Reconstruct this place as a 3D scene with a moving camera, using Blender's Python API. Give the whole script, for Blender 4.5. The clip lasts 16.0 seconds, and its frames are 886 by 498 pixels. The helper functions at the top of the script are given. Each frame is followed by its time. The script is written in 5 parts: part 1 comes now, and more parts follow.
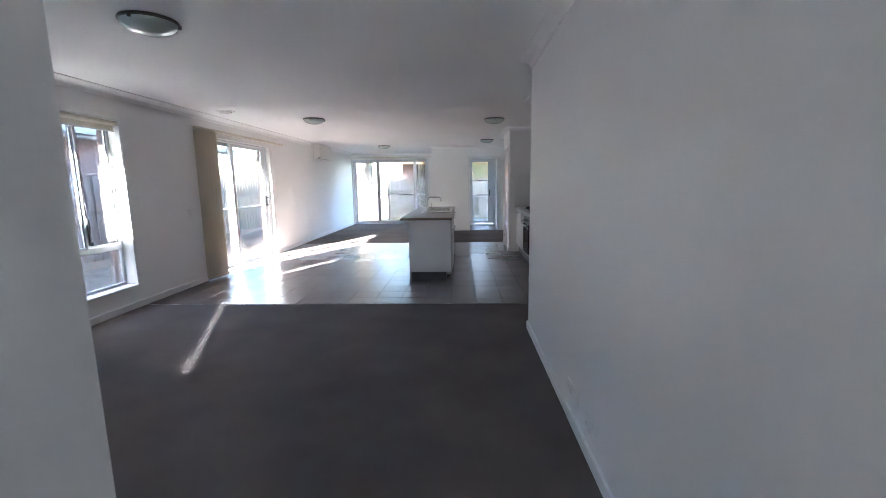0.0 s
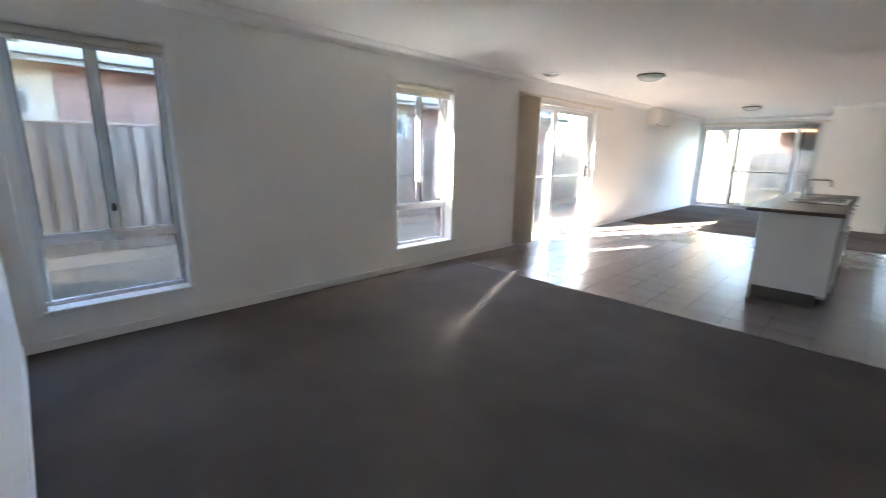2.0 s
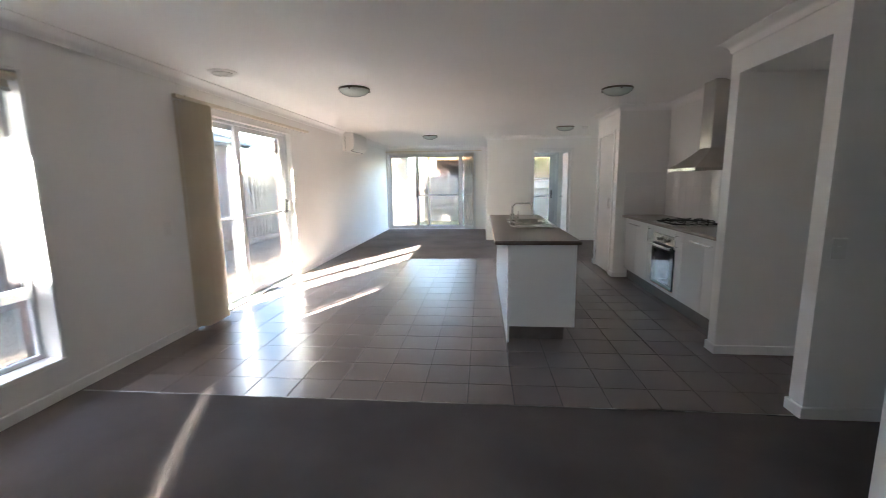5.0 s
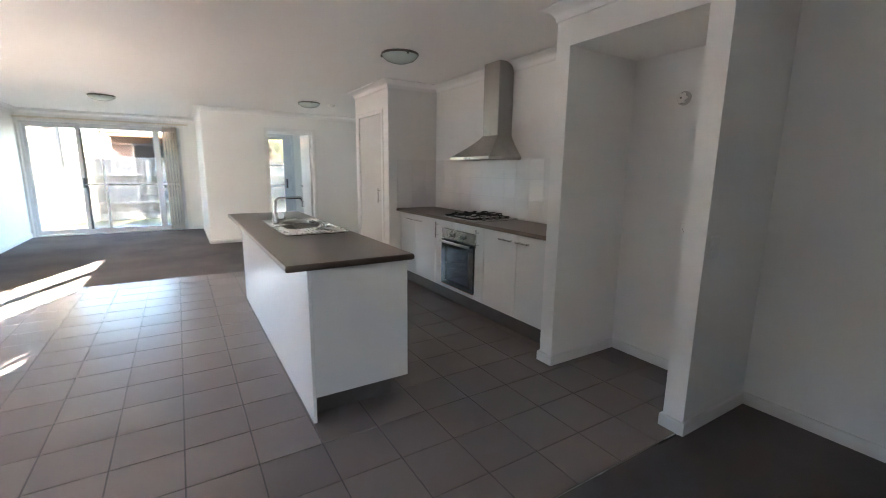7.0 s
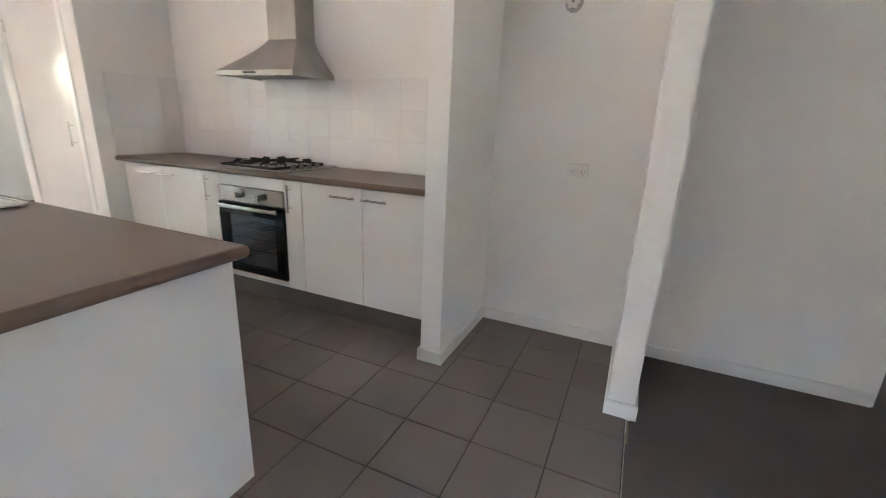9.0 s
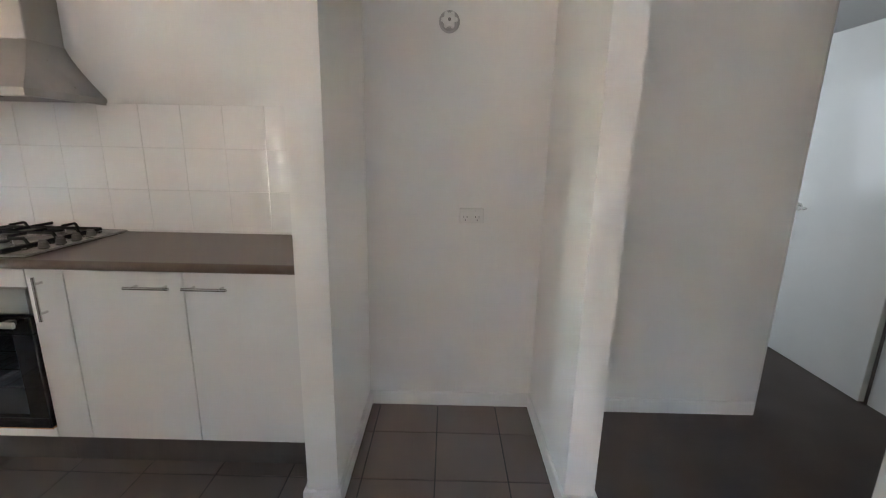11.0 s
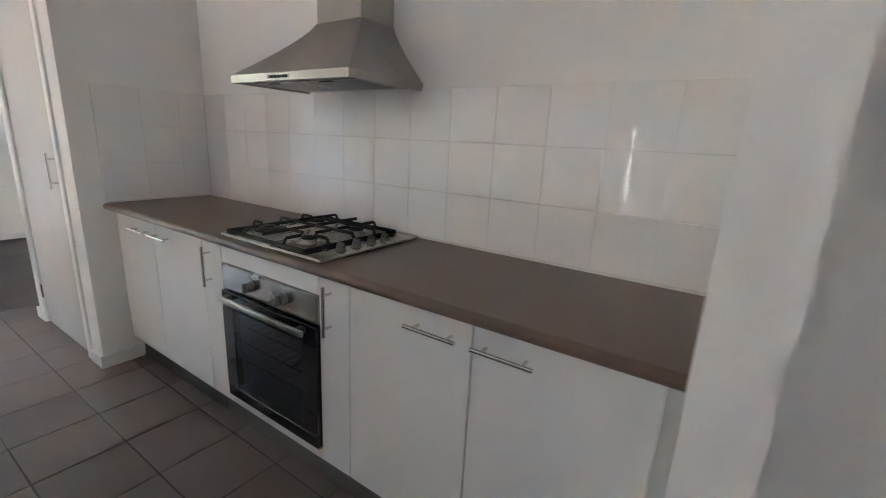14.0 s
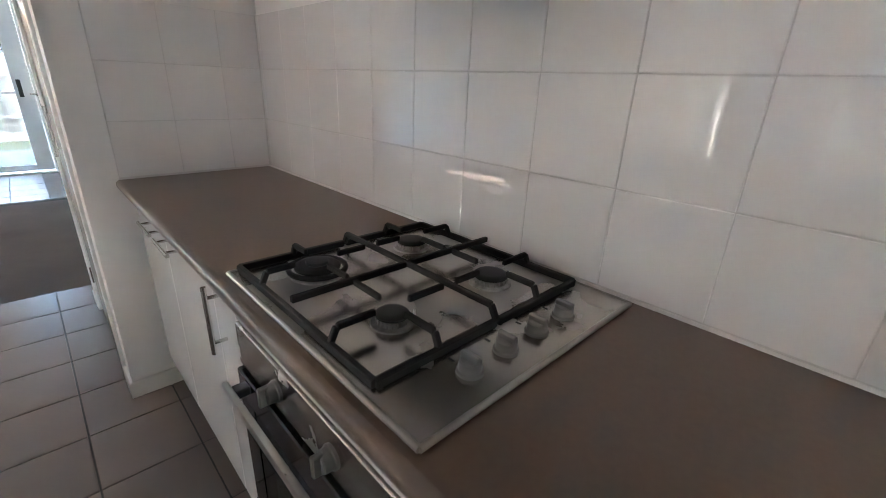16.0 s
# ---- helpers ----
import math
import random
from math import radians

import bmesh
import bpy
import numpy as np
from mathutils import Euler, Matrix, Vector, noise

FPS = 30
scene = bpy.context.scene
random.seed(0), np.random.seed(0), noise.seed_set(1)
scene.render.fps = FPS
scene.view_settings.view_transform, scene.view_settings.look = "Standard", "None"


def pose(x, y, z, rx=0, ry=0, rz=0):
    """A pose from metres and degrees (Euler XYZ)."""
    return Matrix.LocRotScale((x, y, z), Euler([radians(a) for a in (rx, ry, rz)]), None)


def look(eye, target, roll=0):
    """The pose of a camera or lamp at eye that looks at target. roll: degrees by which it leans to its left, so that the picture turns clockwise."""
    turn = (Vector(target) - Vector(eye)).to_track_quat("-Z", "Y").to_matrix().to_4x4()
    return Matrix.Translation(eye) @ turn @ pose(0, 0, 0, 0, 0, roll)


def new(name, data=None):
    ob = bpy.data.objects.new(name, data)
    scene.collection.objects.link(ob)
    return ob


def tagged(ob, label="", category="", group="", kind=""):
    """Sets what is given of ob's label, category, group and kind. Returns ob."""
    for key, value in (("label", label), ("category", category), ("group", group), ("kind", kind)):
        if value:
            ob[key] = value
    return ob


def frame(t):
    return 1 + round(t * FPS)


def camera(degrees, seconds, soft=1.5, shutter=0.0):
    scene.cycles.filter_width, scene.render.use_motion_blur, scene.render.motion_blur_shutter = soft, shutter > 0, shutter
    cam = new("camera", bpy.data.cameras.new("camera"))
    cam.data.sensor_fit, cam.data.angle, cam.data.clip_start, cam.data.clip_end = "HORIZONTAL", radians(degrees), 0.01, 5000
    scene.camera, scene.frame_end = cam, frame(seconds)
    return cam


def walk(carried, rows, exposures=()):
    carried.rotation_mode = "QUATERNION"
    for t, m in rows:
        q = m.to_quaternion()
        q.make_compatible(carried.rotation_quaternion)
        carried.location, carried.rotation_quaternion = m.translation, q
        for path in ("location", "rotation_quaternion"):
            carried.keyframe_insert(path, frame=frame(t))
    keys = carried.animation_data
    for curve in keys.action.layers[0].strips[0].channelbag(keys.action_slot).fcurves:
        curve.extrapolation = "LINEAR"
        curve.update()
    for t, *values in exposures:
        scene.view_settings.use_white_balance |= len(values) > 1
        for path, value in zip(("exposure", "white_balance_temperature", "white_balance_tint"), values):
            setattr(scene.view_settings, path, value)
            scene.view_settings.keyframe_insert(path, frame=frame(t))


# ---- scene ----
cam = camera(92.3, 16.0, soft=0.8, shutter=0.3)
EXPOSURES = [(0, 7.0, 5600, 12), (0.5, 7.0, 5800, 11), (1.5, 7.35, 6120, 10), (2.5, 7.13, 6320, 10), (3.5, 7.08, 6360, 10), (5, 6.98, 6230, 10), (7.5, 7.65, 6230, 10), (8.5, 8.08, 6380, 11), (9.5, 8.42, 6530, 11), (10, 8.36, 6600, 11), (12.5, 7.82, 6240, 10), (13.5, 7.95, 6170, 10), (14.5, 7.78, 6080, 11), (16, 8.0, 6170, 11)]
PATH = [
    (0, (-0.284, -0.042, 1.356), (-0.372, 1.933, 1.051), -0.9),
    (0.5, (-0.166, 0.046, 1.33), (-0.392, 2.007, 1.006), -0.9),
    (1, (-0.15, 0.224, 1.274), (-0.641, 2.118, 0.858), 0.8),
    (1.5, (-0.235, 0.454, 1.295), (-1.177, 2.15, 0.808), 0.6),
    (2, (-0.269, 0.728, 1.35), (-1.652, 2.104, 0.908), 1.1),
    (2.5, (-0.326, 0.89, 1.372), (-2.004, 1.905, 0.979), 0.8),
    (3, (-0.516, 1.075, 1.402), (-2.241, 2.036, 1.081), 0.3),
    (3.5, (-0.662, 1.335, 1.392), (-2.173, 2.613, 1.105), 0.3),
    (4, (-0.848, 1.613, 1.389), (-1.942, 3.266, 1.12), 0.4),
    (4.5, (-1.051, 1.874, 1.384), (-1.642, 3.763, 1.098), 0.7),
    (5, (-1.221, 2.132, 1.399), (-1.404, 4.098, 1.084), -0.7),
    (7.5, (-1.534, 3.902, 1.353), (-0.271, 5.405, 0.97), 0.9),
    (8, (-1.49, 4.219, 1.324), (-0.032, 5.524, 0.911), 0.3),
    (8.5, (-1.312, 4.513, 1.296), (0.298, 5.597, 0.823), 0.3),
    (9, (-1.185, 4.76, 1.23), (0.568, 5.54, 0.664), 2.4),
    (9.5, (-1.042, 4.943, 1.226), (0.8, 5.377, 0.579), 3.1),
    (10, (-0.84, 5.025, 1.24), (1.04, 5.087, 0.561), 2.7),
    (12.5, (-0.593, 5.405, 1.395), (1.376, 5.742, 1.336), 0.8),
    (13, (-0.464, 5.434, 1.363), (1.329, 6.262, 1.046), 1.5),
    (13.5, (-0.296, 5.492, 1.3), (1.405, 6.464, 0.894), 3.6),
    (14, (-0.081, 5.677, 1.294), (1.536, 6.747, 0.804), 2.9),
    (14.5, (0.175, 5.884, 1.271), (1.599, 7.161, 0.686), 2.2),
    (15, (0.336, 6.083, 1.265), (1.668, 7.429, 0.622), 2.8),
    (15.5, (0.463, 6.349, 1.254), (1.765, 7.693, 0.547), 2.0),
    (16, (0.552, 6.451, 1.264), (1.858, 7.785, 0.546), 2.5),
]
walk(cam, [(t, look(eye, target, roll)) for t, eye, target, roll in PATH], EXPOSURES)

# ---- world and sun ----
SUN_EL = radians(24.5)
SUN_WAY = Vector((0.41, 0.912, 0.0)).normalized() * math.cos(SUN_EL) - Vector((0, 0, math.sin(SUN_EL)))
world = bpy.data.worlds.new("sky")
scene.world = world
world.use_nodes = True
sky = world.node_tree.nodes.new("ShaderNodeTexSky")
sky.sky_type, sky.sun_disc = "NISHITA", False
sky.sun_elevation, sky.sun_rotation = SUN_EL, math.atan2(-SUN_WAY.x, -SUN_WAY.y)
sky.air_density, sky.dust_density, sky.ozone_density = 1.0, 1.0, 1.0
background = world.node_tree.nodes["Background"]
background.inputs["Strength"].default_value = 0.15
world.node_tree.links.new(sky.outputs["Color"], background.inputs["Color"])
sun = new("sun", bpy.data.lights.new("sun", "SUN"))
sun.data.energy, sun.data.angle, sun.data.color = 2.0, radians(0.6), (1.0, 0.94, 0.84)
scene.cycles.max_bounces, scene.cycles.diffuse_bounces, scene.cycles.glossy_bounces, scene.cycles.transparent_max_bounces = 20, 14, 6, 16
sun.matrix_world = look((-20, -40, 25), Vector((-20, -40, 25)) + SUN_WAY)


def area_lamp(name, place, target, width, height, watts, colour=(0.86, 0.93, 1.0)):
    """A rectangular area lamp, added to brighten what lies in front of it."""
    lamp = new(name, bpy.data.lights.new(name, "AREA"))
    lamp.data.shape, lamp.data.size, lamp.data.size_y = "RECTANGLE", width, height
    lamp.data.energy, lamp.data.color = watts, colour
    lamp.matrix_world = look(place, target)
    return lamp


# fill lamp added behind the walk's start; the hall's end wall has no window
area_lamp("entry_fill", (-0.365, -2.95, 1.25), (-0.365, 0, 1.25), 1.0, 2.0, 0.105)
# bedroom daylight; its window is assumed, on a wall the walk never faces
area_lamp("bedroom_daylight", (2.6, 4.36, 1.4), (2.5, 2.0, 1.0), 1.4, 1.2, 0.06, (0.76, 0.88, 1.0))
# two more added fills, in front of blank passage and laundry walls
area_lamp("passage_fill", (2.06, 10.9, 1.3), (0, 10.9, 1.2), 1.2, 1.8, 0.02, (0.82, 0.91, 1.0))
area_lamp("laundry_fill", (-0.62, 13.85, 1.5), (0.4, 12.9, 1.0), 0.8, 0.9, 0.07, (0.72, 0.86, 1.0))
# narrow lamps added to imitate sunlight thrown across the carpet by the sliding leaf's edge
for z in (1.40, 1.86):
    glint = area_lamp("stile_glint_lamp", (-4.050, 7.02, z), (-4.050 + 0.38, 7.02 - 0.925, z - 0.4557), 0.035, 0.47, 0.0030, (1.0, 0.94, 0.84))
    glint.data.spread = radians(1.5)

# ---- materials ----
def material(name, base, rough=0.5, metal=0.0, other=None, scale=8.0, mix=0.5, bump=0.0, bump_scale=60.0, coat=0.0, stretch=None,
             rough_var=0.0, piece=0.0, ior=1.5):
    """A surface: two tones mixed by noise, fine relief, uneven gloss, and a tone that differs from piece to piece."""
    m = bpy.data.materials.new(name)
    m.use_nodes = True
    n, k = m.node_tree.nodes, m.node_tree.links
    b = n["Principled BSDF"]
    b.inputs["Roughness"].default_value, b.inputs["Metallic"].default_value = rough, metal
    b.inputs["Coat Weight"].default_value, b.inputs["IOR"].default_value = coat, ior
    where = n.new("ShaderNodeTexCoord").outputs["Object"]
    if stretch:
        mapping = n.new("ShaderNodeMapping")
        mapping.inputs["Scale"].default_value = stretch
        k.new(where, mapping.inputs["Vector"])
        where = mapping.outputs["Vector"]
    if piece:
        own, spread, moved = n.new("ShaderNodeObjectInfo"), n.new("ShaderNodeMath"), n.new("ShaderNodeVectorMath")
        spread.operation, spread.inputs[1].default_value = "MULTIPLY", 60.0
        k.new(own.outputs["Random"], spread.inputs[0])
        k.new(where, moved.inputs[0])
        k.new(spread.outputs["Value"], moved.inputs[1])
        where = moved.outputs["Vector"]
    large, fine = n.new("ShaderNodeTexNoise"), n.new("ShaderNodeTexNoise")
    large.inputs["Scale"].default_value, fine.inputs["Scale"].default_value = scale, bump_scale
    large.inputs["Detail"].default_value, fine.inputs["Detail"].default_value = 6, 4
    k.new(where, large.inputs["Vector"])
    k.new(where, fine.inputs["Vector"])
    tone = n.new("ShaderNodeMix")
    tone.data_type = "RGBA"
    tone.inputs["A"].default_value = (*base, 1)
    tone.inputs["B"].default_value = (*(other or [c * 0.9 for c in base]), 1)
    ramp = n.new("ShaderNodeMapRange")
    ramp.inputs["From Min"].default_value, ramp.inputs["From Max"].default_value = 0.3, 0.7
    ramp.inputs["To Max"].default_value = mix * 2
    k.new(large.outputs["Fac"], ramp.inputs["Value"])
    k.new(ramp.outputs["Result"], tone.inputs["Factor"])
    colour = tone.outputs["Result"]
    if piece:
        info, vary, shade = n.new("ShaderNodeObjectInfo"), n.new("ShaderNodeMapRange"), n.new("ShaderNodeHueSaturation")
        vary.inputs["To Min"].default_value, vary.inputs["To Max"].default_value = 1 - piece, 1 + piece
        k.new(info.outputs["Random"], vary.inputs["Value"])
        k.new(vary.outputs["Result"], shade.inputs["Value"])
        k.new(colour, shade.inputs["Color"])
        colour = shade.outputs["Color"]
    k.new(colour, b.inputs["Base Color"])
    if rough_var:
        r = n.new("ShaderNodeMapRange")
        r.inputs["To Min"].default_value, r.inputs["To Max"].default_value = rough - rough_var, rough + rough_var
        k.new(fine.outputs["Fac"] if stretch else large.outputs["Fac"], r.inputs["Value"])
        k.new(r.outputs["Result"], b.inputs["Roughness"])
    if bump:
        relief = n.new("ShaderNodeBump")
        relief.inputs["Strength"].default_value, relief.inputs["Distance"].default_value = 1.0, bump
        k.new(fine.outputs["Fac"], relief.inputs["Height"])
        k.new(relief.outputs["Normal"], b.inputs["Normal"])
    return m


def let_light_through(m, share):
    """Thin cloth: part of the light that falls on one side shows on the other."""
    n, k = m.node_tree.nodes, m.node_tree.links
    b, out = n["Principled BSDF"], n["Material Output"]
    through_, blend = n.new("ShaderNodeBsdfTranslucent"), n.new("ShaderNodeMixShader")
    k.new(b.inputs["Base Color"].links[0].from_socket, through_.inputs["Color"])
    blend.inputs["Fac"].default_value = share
    k.new(b.outputs["BSDF"], blend.inputs[1])
    k.new(through_.outputs["BSDF"], blend.inputs[2])
    k.new(blend.outputs["Shader"], out.inputs["Surface"])


def glass_material(name, tint=(0.345, 0.342, 0.335), mirror=0.035):
    """A thin pane: straight through, with a reflection that grows at grazing angles."""
    m = bpy.data.materials.new(name)
    m.use_nodes = True
    n, k = m.node_tree.nodes, m.node_tree.links
    n.remove(n["Principled BSDF"])
    clear, gloss, blend, fresnel = (n.new(s) for s in ("ShaderNodeBsdfTransparent", "ShaderNodeBsdfGlossy", "ShaderNodeMixShader", "ShaderNodeLayerWeight"))
    clear.inputs["Color"].default_value = (*tint, 1)
    gloss.inputs["Roughness"].default_value = 0.02
    steep, gain = n.new("ShaderNodeMath"), n.new("ShaderNodeMath")
    steep.operation, gain.operation = "POWER", "MULTIPLY_ADD"
    steep.inputs[1].default_value, gain.inputs[1].default_value, gain.inputs[2].default_value = 5.0, 0.9, mirror
    fresnel.inputs["Blend"].default_value = 0.5
    k.new(fresnel.outputs["Facing"], steep.inputs[0])
    k.new(steep.outputs["Value"], gain.inputs[0])
    k.new(gain.outputs["Value"], blend.inputs["Fac"])
    k.new(clear.outputs["BSDF"], blend.inputs[1])
    k.new(gloss.outputs["BSDF"], blend.inputs[2])
    k.new(blend.outputs["Shader"], n["Material Output"].inputs["Surface"])
    return m


PAINT = material("wall_paint", (0.85, 0.837, 0.81), 0.5, other=(0.82, 0.807, 0.78), scale=1.3, mix=0.4, bump=0.0004, bump_scale=220)
CEILING = material("ceiling_paint", (0.89, 0.88, 0.865), 0.8, other=(0.86, 0.85, 0.835), scale=0.8, mix=0.4, bump=0.0003, bump_scale=250)
TRIM = material("gloss_trim_paint", (0.80, 0.79, 0.77), 0.28, other=(0.76, 0.75, 0.72), scale=5, mix=0.4, bump=0.0002, bump_scale=90)
DOOR = material("door_paint", (0.78, 0.76, 0.73), 0.13, other=(0.74, 0.72, 0.69), scale=3, mix=0.4, bump=0.0003, bump_scale=40)
CARPET = material("carpet_pile", (0.142, 0.112, 0.098), 0.95, other=(0.082, 0.065, 0.057), scale=1.4, mix=0.5, bump=0.006, bump_scale=320)
TILE = material("floor_tile_glaze", (0.186, 0.151, 0.136), 0.26, other=(0.176, 0.143, 0.129), scale=3, mix=0.5, piece=0.07)
GROUT = material("dark_grout", (0.045, 0.040, 0.037), 0.9, scale=20, bump=0.001, bump_scale=200)
WORKTOP = material("brown_laminate", (0.150, 0.101, 0.073), 0.33, other=(0.136, 0.091, 0.066), scale=90, mix=0.5)
CABINET = material("white_melamine", (0.80, 0.79, 0.77), 0.25, other=(0.77, 0.76, 0.74), scale=2, mix=0.4, bump=0.0002, bump_scale=60)
KICK = material("brown_kickboard", (0.115, 0.095, 0.085), 0.4, other=(0.09, 0.075, 0.066), scale=10)
STEEL = material("brushed_steel", (0.45, 0.43, 0.405), 0.30, 1.0, other=(0.36, 0.345, 0.32), scale=6, mix=0.5, stretch=(1, 1, 0.15), rough_var=0.06)
STEEL_FLAT = material("hob_steel", (0.50, 0.47, 0.435), 0.27, 1.0, other=(0.41, 0.385, 0.355), scale=5, mix=0.4, rough_var=0.06)
CHROME = material("satin_chrome", (0.66, 0.65, 0.63), 0.18, 1.0, other=(0.58, 0.57, 0.55), scale=20)
IRON = material("black_cast_iron", (0.010, 0.010, 0.010), 0.62, other=(0.016, 0.015, 0.015), scale=30, bump=0.0005, bump_scale=300)
CAP = material("black_enamel", (0.008, 0.008, 0.008), 0.5, other=(0.02, 0.018, 0.017), scale=20)
BURNER = material("burner_alloy", (0.55, 0.53, 0.50), 0.30, 0.95, other=(0.22, 0.2, 0.19), scale=40)
KNOB = material("silver_knob", (0.20, 0.195, 0.18), 0.38, 0.3, other=(0.16, 0.155, 0.145), scale=30)
BLACK = material("black_glass", (0.012, 0.013, 0.015), 0.06, other=(0.02, 0.02, 0.022), scale=6, mix=0.3)
RUBBER = material("black_plastic", (0.02, 0.02, 0.02), 0.45, other=(0.03, 0.03, 0.03))
FRAME = material("window_aluminium", (0.66, 0.67, 0.68), 0.35, other=(0.62, 0.63, 0.64), scale=10, bump=0.0001)
BLIND = material("beige_blind_fabric", (0.76, 0.70, 0.60), 0.8, other=(0.70, 0.645, 0.55), scale=3, bump=0.0006, bump_scale=300)
let_light_through(BLIND, 0.35)
PLASTIC = material("white_plastic", (0.80, 0.79, 0.76), 0.32, other=(0.77, 0.76, 0.73), scale=12)
MESH = material("filter_mesh", (0.30, 0.285, 0.27), 0.45, 0.8, other=(0.2, 0.19, 0.18), scale=300, mix=0.5)
FAR_PANE = material("dim_far_window", (0.13, 0.15, 0.17), 0.08, other=(0.10, 0.115, 0.13), scale=3)
# grey that stands in for the shadow round the stop tap
TAP_SHADOW = material("tap_shadow_grey", (0.52, 0.51, 0.49), 0.4, other=(0.45, 0.44, 0.42), scale=20)
SLOT = material("dark_slot", (0.05, 0.05, 0.05), 0.6)
PIN = material("grey_pin_slot", (0.32, 0.31, 0.30), 0.6)
RING = material("dark_nickel", (0.17, 0.145, 0.12), 0.3, 0.9, other=(0.12, 0.105, 0.09), scale=20)
FROST = material("frosted_lamp_glass", (0.60, 0.66, 0.62), 0.22, other=(0.55, 0.61, 0.57), scale=9, coat=0.3)
SPLASH = material("white_wall_tile", (0.86, 0.845, 0.825), 0.015, other=(0.84, 0.825, 0.805), scale=4, mix=0.4, bump=0.00012, bump_scale=9, piece=0.012, ior=1.6)
SPLASH_JOINT = material("grey_tile_joint", (0.74, 0.725, 0.70), 0.8, scale=30)
# the default grey tint only dims the bright outdoors; panes cast no shadow
GLASS = glass_material("window_glass")
OVEN_GLASS = glass_material("oven_glass", (0.50, 0.54, 0.60), 0.10)
ENAMEL = material("grey_enamel", (0.22, 0.23, 0.25), 0.3, other=(0.17, 0.18, 0.19), scale=10)
WOOD = material("weathered_paling", (0.43, 0.385, 0.335), 0.85, other=(0.27, 0.235, 0.20), scale=9, mix=0.6, bump=0.004, bump_scale=60, stretch=(1, 1, 0.08), piece=0.42)
RAIL = material("weathered_rail", (0.52, 0.46, 0.39), 0.85, other=(0.40, 0.35, 0.29), scale=8, bump=0.002, bump_scale=50)
BRICK = material("brown_brick", (0.34, 0.205, 0.17), 0.85, other=(0.25, 0.15, 0.13), scale=14, mix=0.5, bump=0.002, bump_scale=120, piece=0.2)
BRICK_DARK = material("dark_brick", (0.19, 0.12, 0.10), 0.85, other=(0.14, 0.09, 0.08), scale=14, mix=0.5, bump=0.002, bump_scale=120, piece=0.2)
MORTAR = material("grey_mortar", (0.60, 0.58, 0.54), 0.9, scale=20, bump=0.001, bump_scale=200)
RENDER_WALL = material("cream_render", (0.50, 0.45, 0.37), 0.85, other=(0.45, 0.405, 0.33), scale=5, bump=0.001, bump_scale=150)
GRAVEL = material("gravel_bed", (0.31, 0.255, 0.185), 0.9, other=(0.16, 0.13, 0.095), scale=30, mix=0.6, bump=0.02, bump_scale=45)
STONE = material("gravel_stone", (0.40, 0.335, 0.25), 0.85, other=(0.15, 0.125, 0.095), scale=22, mix=0.7)
CONCRETE = material("concrete_path", (0.34, 0.325, 0.30), 0.85, other=(0.28, 0.265, 0.245), scale=6, bump=0.002, bump_scale=120)
GRASS = material("dry_lawn", (0.20, 0.19, 0.085), 0.95, other=(0.30, 0.255, 0.14), scale=3, mix=0.6, bump=0.03, bump_scale=70)
ROOF = material("grey_roof_tile", (0.20, 0.185, 0.175), 0.75, other=(0.15, 0.14, 0.135), scale=8, bump=0.004, bump_scale=40)
GUTTER = material("slate_gutter", (0.27, 0.285, 0.295), 0.45, other=(0.24, 0.25, 0.26))
TIMBER = material("orange_fascia", (0.42, 0.22, 0.10), 0.6, other=(0.35, 0.18, 0.08), scale=6)
LEAF = material("leaf", (0.075, 0.105, 0.035), 0.6, other=(0.11, 0.12, 0.045), scale=5)
TRUNK = material("bark", (0.16, 0.13, 0.10), 0.9, bump=0.004)
AC_BODY = material("aircon_plastic", (0.80, 0.785, 0.75), 0.35, other=(0.77, 0.755, 0.72), scale=4)


# ---- building blocks ----
AT = {}


def link(name, bm, mat, smooth=0.0):
    mesh = bpy.data.meshes.new(name)
    bmesh.ops.recalc_face_normals(bm, faces=bm.faces)
    bm.to_mesh(mesh)
    bm.free()
    mesh.materials.append(mat)
    if smooth:
        mesh.shade_smooth()
        mesh.set_sharp_from_angle(angle=radians(smooth))
    return new(name, mesh)


def thing(name, base, label, category, group=""):
    """An empty at a thing's base, which carries its parts."""
    ob = new(name)
    ob.location, ob.empty_display_size = base, 0.1
    AT[ob] = Vector(base)
    return tagged(ob, label, category, group)


def part(name, bm, mat, parent, label="", smooth=35.0):
    """One mesh under a thing or under a part; the bmesh is in world metres."""
    here = AT.get(parent, Vector())
    bmesh.ops.translate(bm, verts=bm.verts, vec=-here)
    ob = link(name, bm, mat, smooth)
    ob.parent = parent
    AT[ob] = here
    if label:
        ob["label"] = label
    return ob


def box(x0, x1, y0, y1, z0, z1, bevel=0.0, bm=None, seg=1):
    own = bmesh.new()
    bmesh.ops.create_cube(own, size=1, matrix=Matrix.Translation(((x0 + x1) / 2, (y0 + y1) / 2, (z0 + z1) / 2)) @ Matrix.Diagonal((abs(x1 - x0), abs(y1 - y0), abs(z1 - z0), 1)))
    if bevel:
        bmesh.ops.bevel(own, geom=own.edges[:], offset=bevel, segments=seg, affect="EDGES", profile=0.5)
    return merge(bm, own)


def merge(bm, own):
    if bm is None:
        return own
    mesh = bpy.data.meshes.new("join")
    own.to_mesh(mesh)
    own.free()
    bm.from_mesh(mesh)
    bpy.data.meshes.remove(mesh)
    return bm


